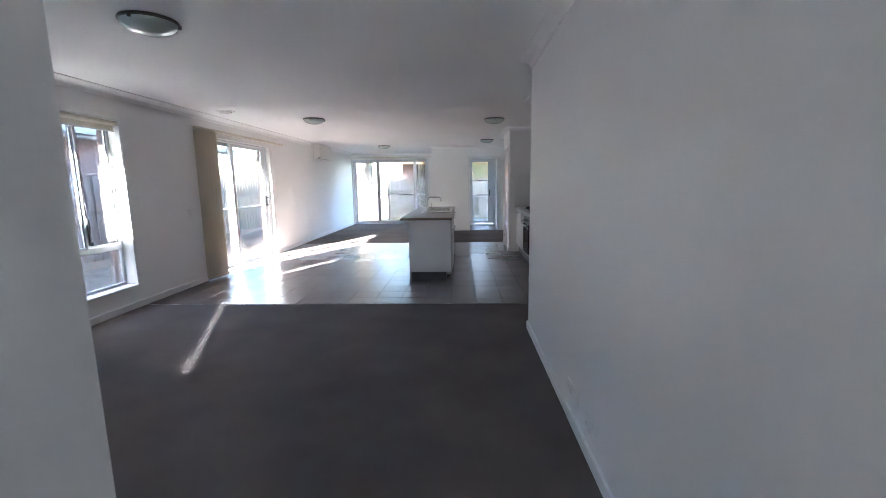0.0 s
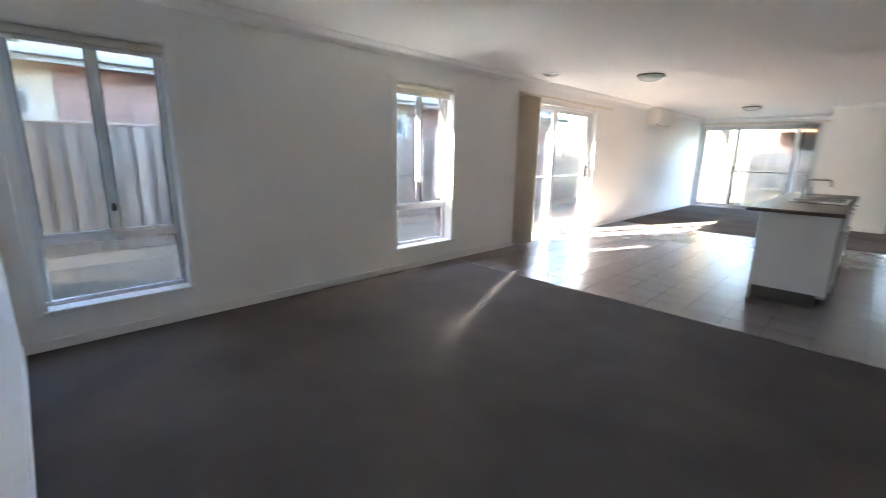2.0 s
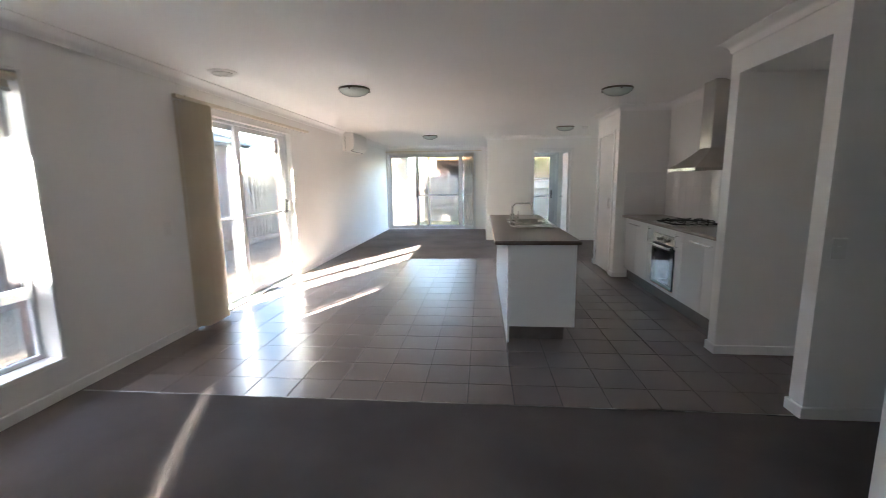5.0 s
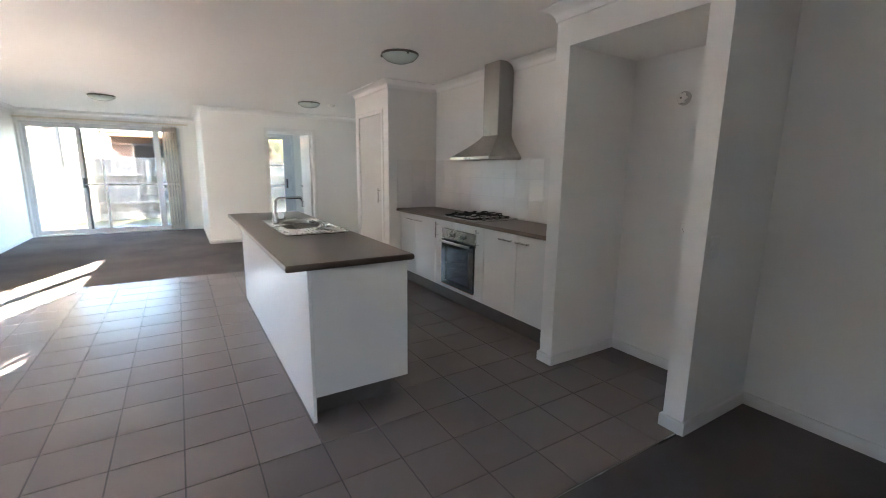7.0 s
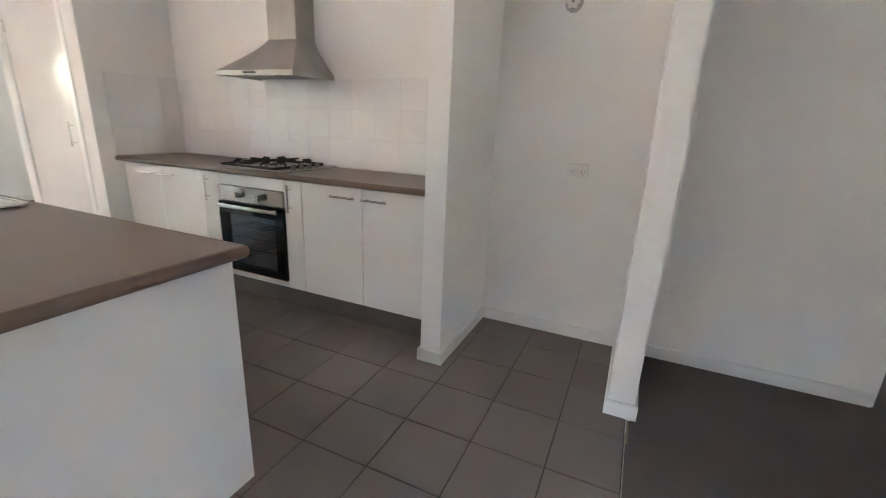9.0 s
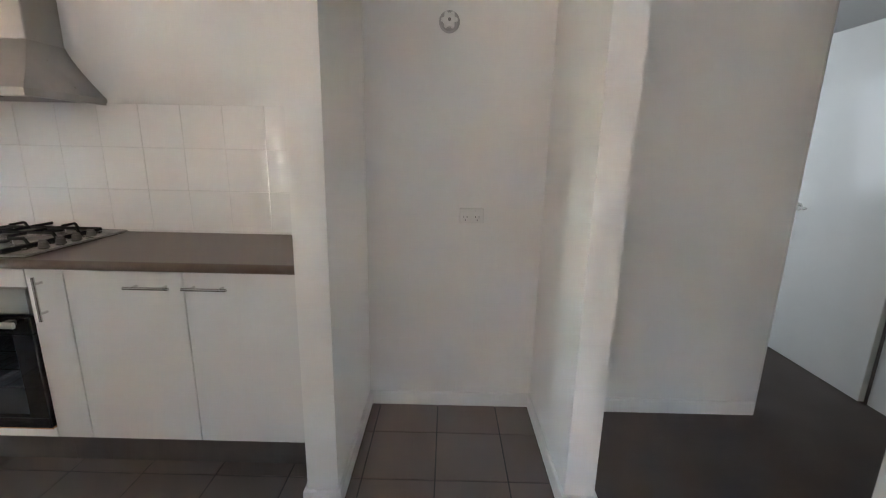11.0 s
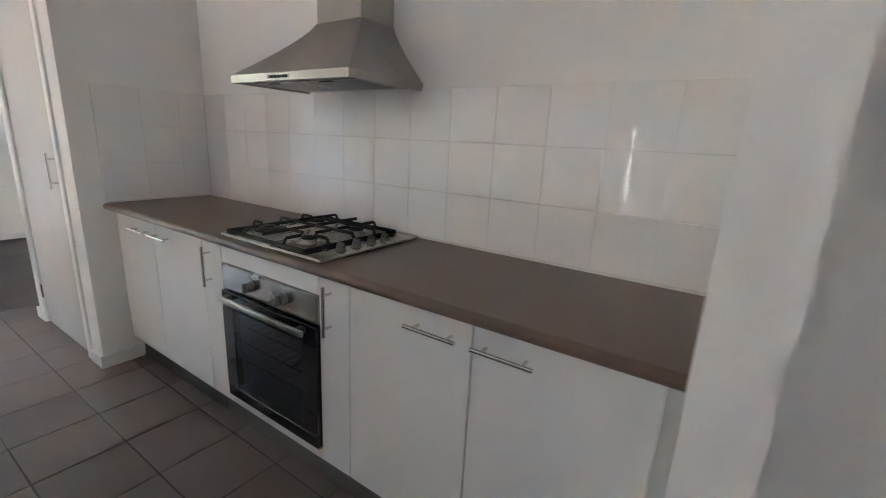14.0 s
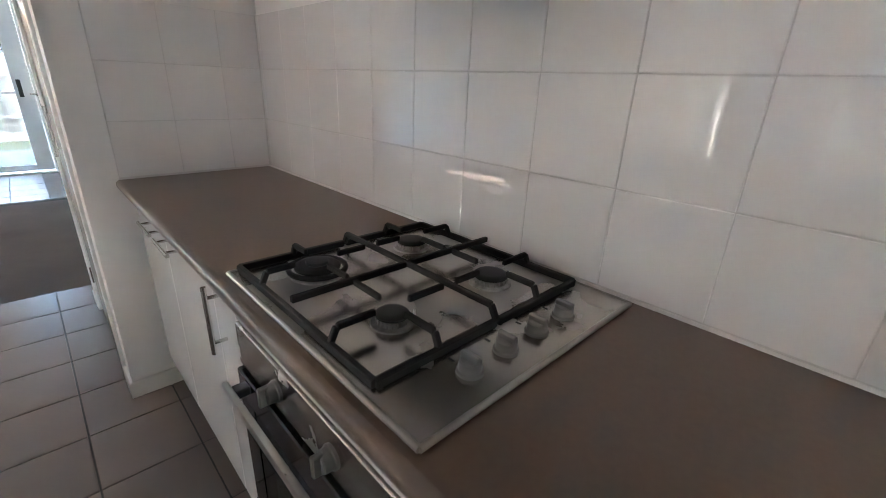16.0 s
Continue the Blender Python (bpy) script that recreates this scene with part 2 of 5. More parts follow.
def rod(a, b, r0, r1=None, seg=16, bm=None, caps=True):
    """A round bar from a to b."""
    a, b = Vector(a), Vector(b)
    own = bmesh.new()
    bmesh.ops.create_cone(own, cap_ends=caps, segments=seg, radius1=r0, radius2=r0 if r1 is None else r1, depth=(b - a).length,
                          matrix=Matrix.Translation((a + b) / 2) @ (b - a).to_track_quat("Z", "Y").to_matrix().to_4x4())
    return merge(bm, own)


def lathe(profile, centre, seg=32, bm=None, axis="Z"):
    """A body turned round an upright axis from (radius, height) pairs."""
    own = bmesh.new()
    rings = []
    turn = {"Z": Matrix.Identity(3), "X": Matrix.Rotation(radians(90), 3, "Y"), "-X": Matrix.Rotation(radians(-90), 3, "Y"), "-Z": Matrix.Rotation(radians(180), 3, "X")}[axis]
    for r, z in profile:
        rings.append([own.verts.new(turn @ Vector((r * math.cos(2 * math.pi * i / seg), r * math.sin(2 * math.pi * i / seg), z)) + Vector(centre)) for i in range(seg)])
    for lo, hi in zip(rings, rings[1:]):
        for i in range(seg):
            own.faces.new((lo[i], lo[(i + 1) % seg], hi[(i + 1) % seg], hi[i]))
    own.faces.new(rings[0][::-1])
    own.faces.new(rings[-1])
    return merge(bm, own)


def tube(points, r, seg=10, bm=None):
    """A bent round bar through points."""
    own, pts = bmesh.new(), [Vector(p) for p in points]
    rings, side = [], None
    for i, p in enumerate(pts):
        way = (pts[min(i + 1, len(pts) - 1)] - pts[max(i - 1, 0)]).normalized()
        if side is None:
            side = way.orthogonal().normalized()
        side = (side - way * side.dot(way)).normalized()
        up = way.cross(side)
        rings.append([own.verts.new(p + r * (math.cos(2 * math.pi * k / seg) * side + math.sin(2 * math.pi * k / seg) * up)) for k in range(seg)])
    for lo, hi in zip(rings, rings[1:]):
        for k in range(seg):
            own.faces.new((lo[k], lo[(k + 1) % seg], hi[(k + 1) % seg], hi[k]))
    own.faces.new(rings[0][::-1])
    own.faces.new(rings[-1])
    return merge(bm, own)


def prism(outline, axis, lo, hi, bm=None):
    """An outline of (u, v) pairs pushed along an axis: u, v are the other two axes in order."""
    own = bmesh.new()
    put = {"x": lambda u, v, w: (w, u, v), "y": lambda u, v, w: (u, w, v), "z": lambda u, v, w: (u, v, w)}[axis]
    a, b = [[own.verts.new(put(u, v, w)) for u, v in outline] for w in (lo, hi)]
    own.faces.new(a)
    own.faces.new(b[::-1])
    for i in range(len(a)):
        j = (i + 1) % len(a)
        own.faces.new((a[i], b[i], b[j], a[j]))
    return merge(bm, own)


def sweep(profile, path, bm=None):
    """A moulding: (out, height) profile along a line of (x, y), the room on the line's left, mitred at corners."""
    own, rows = bmesh.new(), []
    pts = [Vector(p) for p in path]
    for i, p in enumerate(pts):
        ways = [(pts[j + 1] - pts[j]).normalized() for j in (i - 1, i) if 0 <= j < len(pts) - 1]
        sides = [Vector((-w.y, w.x)) for w in ways]
        out = sides[0] if len(sides) == 1 else (sides[0] + sides[1]) / (1 + sides[0].dot(sides[1]))
        rows.append([own.verts.new((p.x + out.x * d, p.y + out.y * d, z)) for d, z in profile])
    n = len(profile)
    for lo, hi in zip(rows, rows[1:]):
        for k in range(n):
            own.faces.new((lo[k], lo[(k + 1) % n], hi[(k + 1) % n], hi[k]))
    own.faces.new(rows[0][::-1])
    own.faces.new(rows[-1])
    return merge(bm, own)


def wall(name, axis, face, thick, u0, u1, z0, z1, holes=(), mat=None):
    """A wall of real thickness with openings through it. axis 'x': it lies at x = face and runs along y."""
    us = sorted({u0, u1, *(h[0] for h in holes), *(h[1] for h in holes)})
    zs = sorted({z0, z1, *(h[2] for h in holes), *(h[3] for h in holes)})
    full = {(i, j) for i in range(len(us) - 1) for j in range(len(zs) - 1)
            if not any(h[0] <= us[i] and us[i + 1] <= h[1] and h[2] <= zs[j] and zs[j + 1] <= h[3] for h in holes)}
    bm, known = bmesh.new(), {}

    def v(i, j, s):
        if (i, j, s) not in known:
            w = face + (thick if s else 0)
            known[i, j, s] = bm.verts.new((w, us[i], zs[j]) if axis == "x" else (us[i], w, zs[j]))
        return known[i, j, s]

    for i, j in full:
        for s in (0, 1):
            bm.faces.new([v(i, j, s), v(i + 1, j, s), v(i + 1, j + 1, s), v(i, j + 1, s)])
        for (di, dj), (a, b) in {(-1, 0): ((i, j), (i, j + 1)), (1, 0): ((i + 1, j), (i + 1, j + 1)), (0, -1): ((i, j), (i + 1, j)), (0, 1): ((i, j + 1), (i + 1, j + 1))}.items():
            if (i + di, j + dj) not in full:
                bm.faces.new([v(*a, 0), v(*b, 0), v(*b, 1), v(*a, 1)])
    return tagged(link(name, bm, mat or PAINT), kind="structure")


def shared(name, mesh, parent, where, turn=0.0):
    ob = new(name, mesh)
    ob.parent = parent
    ob.location, ob.rotation_euler = where, (0, 0, turn)
    return ob


def block_mesh(name, sx, sy, sz, mat, bevel=0.0):
    bm = box(-sx / 2, sx / 2, -sy / 2, sy / 2, -sz / 2, sz / 2, bevel)
    mesh = bpy.data.meshes.new(name)
    bm.to_mesh(mesh)
    bm.free()
    mesh.materials.append(mat)
    return mesh


# ---- plan ----
XL, XR, XP, XK = -3.995, 0.33, 0.64, 1.315          # inner faces: window wall, hall wall, pier fronts, kitchen back
YN, YH, YA, YB, YC, YD = 0.59, 3.815, 4.618, 4.729, 5.567, 5.68   # near wall, hall end, post, alcove, nib
YP, YQ, YW, YF = 8.34, 9.42, 12.21, 14.515         # pantry, its end, door wall, sliding door wall
XS, XE = -1.11, 2.1                                 # side wall of the recess, end of the side passage
H, OUT = 2.395, 0.25                                # ceiling height, outer wall thickness
TILE_Y0, TILE_Y1 = 4.640, 9.70
W1, W2 = (0.738, 1.611, 0.258, 2.062), (3.685, 4.58, 0.258, 2.09)
SD = (5.90, 8.26, 0.0, 2.11)                        # sliding door in the window wall
FS = (-3.965, -1.40, 0.0, 2.19)                       # sliding door in the end wall
FD = (-0.05, 0.80, 0.0, 2.06)                         # doorway to the laundry
PD = (8.53, 9.285, 0.0, 2.045)                      # pantry doorway
LE = (-0.02, 0.80, 0.02, 2.11)                       # laundry outer door
YL = 13.9                                           # laundry outer wall

SKIN = 0.11                                         # lined inner wall; the rest of the outer thickness is brick
wall("wall_west", "x", XL, -SKIN, -3.25, YF + SKIN, -0.3, H + 0.05, [W1, W2, SD])
wall("wall_west_brick", "x", XL - SKIN - 0.001, SKIN - OUT, -3.25, YF + OUT, -0.3, H + 0.05, [W1, W2, SD], BRICK_DARK)
wall("wall_north", "y", YF, SKIN, XL, XS + 0.11, -0.3, H + 0.05, [FS])
wall("wall_north_brick", "y", YF + SKIN + 0.001, OUT - SKIN, XL, XS + 0.11, -0.3, H + 0.05, [FS], BRICK_DARK)
wall("wall_recess_side", "x", XS, 0.11, YW, YF, 0, H + 0.05)
wall("wall_laundry_door", "y", YW, 0.11, XS + 0.11, XE + 0.11, 0, H + 0.05, [FD])
wall("wall_laundry_outer", "y", YL, OUT, XS + 0.11, XE + 0.11, -0.3, H + 0.05, [LE])
wall("wall_laundry_east", "x", 1.55, 0.11, YW + 0.11, YL, 0, H + 0.05)
wall("wall_passage_end", "x", XE, 0.11, YQ - 0.11, YW, 0, H + 0.05)
wall("wall_pantry_front", "x", XP + 0.01, 0.09, YP, YQ, 0, H + 0.05, [PD])
wall("wall_pantry_side", "y", YP, 0.09, XP + 0.10, XK, 0, H + 0.05)
wall("wall_pantry_far", "y", YQ, -0.09, XP + 0.10, XE, 0, H + 0.05)
wall("wall_kitchen", "x", XK, 0.11, YB, YQ - 0.09, 0, H + 0.05)
wall("wall_nib", "y", YC, YD - YC, XP, XK, 0, H + 0.05)
wall("wall_post", "y", YA, YB - YA, XP, XK + 0.11, 0, H + 0.05)
wall("alcove_header", "x", XP, XK - XP, YB, YC, 2.15, H + 0.05)
wall("wall_passage", "x", 1.29, 0.11, 1.2, YA, 0, H + 0.05, [(2.86, 3.575, 0, 2.05)])
wall("wall_hall_east", "x", XR, 0.13, -3.0, YH, 0, H + 0.05)
wall("passage_header", "y", YH, -0.12, XR + 0.13, 1.29, 2.14, H + 0.05)
wall("wall_passage_south", "y", 1.2, -0.11, XR + 0.13, 3.6, 0, H + 0.05)
wall("wall_bedroom_east", "x", 3.5, 0.11, 1.2, 4.5, 0, H + 0.05)
wall("wall_bedroom_north", "y", 4.4, 0.11, 1.40, 3.5, 0, H + 0.05)
wall("wall_near", "y", YN, -0.11, XL, -0.88, 0, H + 0.05)
wall("wall_hall_west", "x", -0.88, -0.11, -3.0, YN - 0.11, 0, H + 0.05)
wall("wall_hall_end", "y", -3.0, -0.11, -1.05, XR + 0.13, 0, H + 0.05)

tagged(link("ceiling", box(XL - OUT, 3.6, -3.2, YF + OUT, H, H + 0.04), CEILING), kind="structure")
tagged(link("roof_slab", box(XL - 0.75, 4.0, -3.6, YF + 0.75, H + 0.06, H + 0.30), GUTTER), kind="structure")
tagged(link("eave", box(XL - 0.72, XL - OUT, -3.5, YF + 0.7, H - 0.02, H + 0.055), CEILING), kind="structure")

# floors
floor = bmesh.new()
box(XL, XR + 0.13, -3.0, TILE_Y0, -0.05, 0.004, bm=floor)
box(XR + 0.13, 3.5, 1.2, TILE_Y0 - 0.012, -0.05, 0.004, bm=floor)
box(XL, XE, TILE_Y1, YW, -0.05, 0.004, bm=floor)
box(XL, XS, YW, YF, -0.05, 0.004, bm=floor)
tagged(link("floor_carpet", floor, CARPET), "dark brown-grey cut pile carpet", "carpet", kind="structure")
tile_bed = tagged(link("floor_tiled", box(XL, XK, TILE_Y0, TILE_Y1, -0.05, 0.0), GROUT), "dark grout bed of the tiled floor", "floor", kind="structure")
laundry_bed = tagged(link("floor_laundry", box(XS + 0.11, 1.55, YW, YL, -0.05, 0.0), GROUT), "tiled laundry floor", "floor", kind="structure")
tagged(link("floor_pantry", box(XP + 0.1, XK, YP + 0.09, YQ - 0.09, 0.0, 0.006), GROUT), kind="structure")
tagged(link("carpet_edge_strip", box(XL + 0.02, XP, TILE_Y0 + 0.0005, TILE_Y0 + 0.0055, 0.0, 0.0062, 0.001), STEEL_FLAT), "thin metal strip where carpet meets tiles", "edge strip", kind="structure")

# mouldings
cove = [(0, H - 0.085), (0, H), (0.085, H), (0.085, H - 0.008), (0.055, H - 0.018), (0.03, H - 0.036), (0.014, H - 0.060), (0.009, H - 0.085)]
loop = [(XR, -3), (XR, YH), (1.29, YH), (1.29, YA), (XP, YA), (XP, YD), (XK, YD), (XK, YP), (XP + 0.01, YP), (XP + 0.01, YQ), (XE, YQ), (XE, YW), (XS, YW), (XS, YF), (XL, YF), (XL, YN), (-0.88, YN), (-0.88, -3)]
tagged(link("cornice", sweep(cove, loop), CEILING, 50), "white coved plaster cornice", "cornice", kind="structure")
skirt = [(0, 0), (0, 0.075), (0.010, 0.075), (0.014, 0.070), (0.014, 0)]
for run in ([(XR, -3), (XR, YH), (XR + 0.13, YH), (XR + 0.13, 1.2)],
            [(1.29, 3.576), (1.29, YA), (XP, YA), (XP, YB), (XK, YB), (XK, YC), (XP, YC), (XP, YD), (0.81, YD)],
            [(0.84, YP), (XP + 0.01, YP), (XP + 0.01, PD[0] - 0.05)],
            [(XP + 0.01, PD[1] + 0.05), (XP + 0.01, YQ), (XE, YQ), (XE, YW), (FD[1] + 0.06, YW)],
            [(FD[0] - 0.06, YW), (XS, YW), (XS, YF), (FS[1] + 0.08, YF)],
            [(XL, YF), (XL, SD[1] + 0.01)],
            [(XL, SD[0] - 0.01), (XL, YN), (-0.88, YN), (-0.88, -3)],
            [(1.40, 4.4), (1.40, 3.65)], [(3.5, 1.2), (3.5, 4.4), (1.40, 4.4)]):
    tagged(link("baseboard", sweep(skirt, run), TRIM, 30), "white gloss skirting board", "skirting", kind="structure")


# ---- windows and doors ----
def pane(bounds, parent, mat=GLASS, name="pane", smooth=0.0):
    ob = part(name, box(*bounds), mat, parent, smooth=smooth)
    ob.visible_shadow = False
    return ob


def side_window(name, y0, y1, z0, z1, mullion, blind_drop):
    """Two tall sashes over a fixed light, set deep in the wall, with a roller blind wound up at its head."""
    w = tagged(thing(name, (XL, (y0 + y1) / 2, z0), "white aluminium window, two tall sashes over a fixed light", "window"), kind="structure")
    xi, xo, f = XL - 0.125, XL - 0.175, 0.042
    trans = z0 + 0.455
    fr = box(xo, xi, y0, y1, z0 + 0.012, z0 + f, 0.003)
    box(xo, xi, y0, y1, z1 - f, z1, 0.003, fr)
    box(xo, xi, y0, y0 + f, z0 + f, z1 - f, 0.003, fr)
    box(xo, xi, y1 - f, y1, z0 + f, z1 - f, 0.003, fr)
    part("window_frame", fr, FRAME, w)
    part("transom", box(xo, xi + 0.006, y0 + f, y1 - f, trans - 0.03, trans + 0.03, 0.004), FRAME, w)
    part("mullion", box(xo, xi + 0.010, mullion - 0.018, mullion + 0.018, trans + 0.03, z1 - f, 0.004), FRAME, w)
    for a, b in ((y0 + f, mullion - 0.018), (mullion + 0.018, y1 - f)):
        s = box(xo + 0.01, xi - 0.01, a, a + 0.014, trans + 0.03, z1 - f, 0.002)
        box(xo + 0.01, xi - 0.01, b - 0.014, b, trans + 0.03, z1 - f, 0.002, s)
        box(xo + 0.01, xi - 0.01, a, b, trans + 0.03, trans + 0.046, 0.002, s)
        box(xo + 0.01, xi - 0.01, a, b, z1 - f - 0.016, z1 - f, 0.002, s)
        sash = part("sash", s, FRAME, w)
        gk = box(xi - 0.012, xi - 0.006, a + 0.014, a + 0.019, trans + 0.046, z1 - f - 0.016)
        box(xi - 0.012, xi - 0.006, b - 0.019, b - 0.014, trans + 0.046, z1 - f - 0.016, bm=gk)
        part("gasket", gk, RUBBER, sash, "black rubber glazing seal", smooth=0.0)
        pane((xo + 0.022, xo + 0.026, a + 0.012, b - 0.012, trans + 0.04, z1 - f - 0.01), w)
    pane((xo + 0.022, xo + 0.026, y0 + f, y1 - f, z0 + f, trans - 0.03), w)
    latch = part("latch", box(xi + 0.008, xi + 0.028, mullion - 0.011, mullion + 0.011, trans + (0.06 if blind_drop > 0.05 else 0.18), trans + (0.34 if blind_drop > 0.05 else 0.24), 0.004), RUBBER, w, "dark sash latch")
    part("latch_knob", box(xi + 0.028, xi + 0.045, mullion - 0.016, mullion + 0.016, trans + (0.06 if blind_drop > 0.05 else 0.19), trans + (0.10 if blind_drop > 0.05 else 0.23), 0.005), RUBBER, latch)
    sill = box(xi, XL + 0.014, y0 - 0.012, y1 + 0.012, z0 - 0.018, z0 + 0.012, 0.004)
    part("window_sill", sill, TRIM, w, "white timber sill")
    lining = box(xi, XL + 0.004, y0 - 0.001, y0 + 0.012, z0 + 0.012, z1, 0.001)
    box(xi, XL + 0.004, y1 - 0.012, y1 + 0.001, z0 + 0.012, z1, 0.001, lining)
    box(xi, XL + 0.004, y0, y1, z1 - 0.012, z1 + 0.001, 0.001, lining)
    part("lining", lining, TRIM, w)
    trim = box(XL + 0.0005, XL + 0.009, y0 - 0.05, y0 - 0.002, z0 - 0.02, z1 + 0.05, 0.002)
    box(XL + 0.0005, XL + 0.009, y1 + 0.002, y1 + 0.05, z0 - 0.02, z1 + 0.05, 0.002, trim)
    box(XL + 0.0005, XL + 0.009, y0 - 0.002, y1 + 0.002, z1 + 0.002, z1 + 0.05, 0.002, trim)
    part("architrave", trim, PAINT, w)
    b = thing("roller_blind", (XL - 0.02, (y0 + y1) / 2, z1 - 0.06), "cream roller blind wound up at the window head", "blind", "roller blinds")
    part("roll", rod((XL - 0.022, y0 + 0.02, z1 - 0.042), (XL - 0.022, y1 - 0.02, z1 - 0.042), 0.026), BLIND, b)
    part("blind_fabric", box(XL - 0.0495, XL - 0.0465, y0 + 0.03, y1 - 0.03, z1 - 0.05 - blind_drop, z1 - 0.04), BLIND, b)
    part("bottom_bar", box(XL - 0.0545, XL - 0.0415, y0 + 0.025, y1 - 0.025, z1 - 0.075 - blind_drop, z1 - 0.05 - blind_drop, 0.004), TRIM, b)
    for y in (y0 + 0.016, y1 - 0.016):
        part("bracket", box(XL - 0.052, XL + 0.004, y - 0.003, y + 0.003, z1 - 0.075, z1 - 0.012, 0.001), PLASTIC, b)
    return w


side_window("window_1", *W1, 1.192, 0.02)
side_window("window_2", *W2, 4.14, 0.055)


def glazed_leaf(parent, axis, at, u0, u1, z0, z1, thick=0.034, stile=0.06, rail=True, mid=None, wide=None, bars=(0.985,)):
    """One glazed leaf: stiles and rails of aluminium with a pane, in the plane at x or y = at."""
    def b(a0, a1, c0, c1, t0, t1, bev, bm=None):
        return box(at + t0, at + t1, a0, a1, c0, c1, bev, bm) if axis == "x" else box(a0, a1, at + t0, at + t1, c0, c1, bev, bm)
    s0, s1 = wide or (stile, stile)
    leaf = part("door_leaf", b(u0, u0 + s0, z0, z1, 0, thick, 0.003), FRAME, parent)
    part("stile", b(u1 - s1, u1, z0, z1, 0, thick, 0.003), FRAME, leaf)
    part("top_rail", b(u0 + s0, u1 - s1, z1 - 0.055, z1, 0.002, thick - 0.002, 0.002), FRAME, leaf)
    part("bottom_rail", b(u0 + s0, u1 - s1, z0, z0 + 0.075, 0.002, thick - 0.002, 0.002), FRAME, leaf)
    for z in bars if rail else ():
        part("mid_rail", b(u0 + s0, u1 - s1, z, z + 0.025, 0.006, thick - 0.006, 0.002), FRAME, leaf)
    if mid:
        part("glazing_bar", b(mid - 0.014, mid + 0.014, z0 + 0.075, z1 - 0.055, 0.006, thick - 0.006, 0.002), FRAME, leaf)
    g = part("pane", b(u0 + s0, u1 - s1, z0 + 0.07, z1 - 0.05, thick / 2 - 0.002, thick / 2 + 0.002, 0), GLASS, leaf, smooth=0.0)
    g.visible_shadow = False
    return leaf


def pull_handle(parent, axis, at, u, z, side=1):
    def b(a0, a1, c0, c1, t0, t1, bev, bm=None):
        t0, t1 = sorted((at + side * t0, at + side * t1))
        return box(t0, t1, a0, a1, c0, c1, bev, bm) if axis == "x" else box(a0, a1, t0, t1, c0, c1, bev, bm)
    plate = part("handle_plate", b(u - 0.020, u + 0.020, z - 0.10, z + 0.10, 0, 0.010, 0.003), RUBBER, parent, "black door lock plate")
    g = b(u - 0.009, u + 0.009, z + 0.06, z + 0.08, 0.010, 0.045, 0.003)
    b(u - 0.009, u + 0.009, z - 0.08, z - 0.06, 0.010, 0.045, 0.003, g)
    b(u - 0.010, u + 0.010, z - 0.085, z + 0.085, 0.045, 0.058, 0.004, g)
    part("handle_grip", g, RUBBER, plate)


# sliding door in the window wall
y0, y1, z0, z1 = SD
sd = tagged(thing("door_1", (XL, (y0 + y1) / 2, 0), "white aluminium sliding glass door, closed, onto the side yard", "sliding door"), kind="structure")
fr = box(XL - 0.20, XL - 0.07, y0, y0 + 0.04, 0, z1, 0.003)
box(XL - 0.20, XL - 0.07, y1 - 0.04, y1, 0, z1, 0.003, fr)
box(XL - 0.20, XL - 0.07, y0 + 0.04, y1 - 0.04, z1 - 0.045, z1, 0.003, fr)
part("door_frame", fr, FRAME, sd)
part("sill_track", box(XL - 0.20, XL - 0.005, y0 + 0.04, y1 - 0.04, -0.02, 0.022, 0.004), FRAME, sd)
glazed_leaf(sd, "x", XL - 0.175, y0 + 0.04, 7.12, 0.024, z1 - 0.045, rail=True, wide=(0.06, 0.10))
slide = glazed_leaf(sd, "x", XL - 0.125, 6.98, y1 - 0.045, 0.024, z1 - 0.045, rail=True, wide=(0.10, 0.15))
pull_handle(slide, "x", XL - 0.091, y1 - 0.095, 1.07)
rv = box(XL - 0.07, XL + 0.003, y1 - 0.014, y1 + 0.001, 0, z1, 0.001)
box(XL - 0.07, XL + 0.003, y0 - 0.001, y0 + 0.014, 0, z1, 0.001, rv)
box(XL - 0.07, XL + 0.003, y0, y1, z1 - 0.014, z1 + 0.001, 0.001, rv)
part("lining", rv, TRIM, sd)


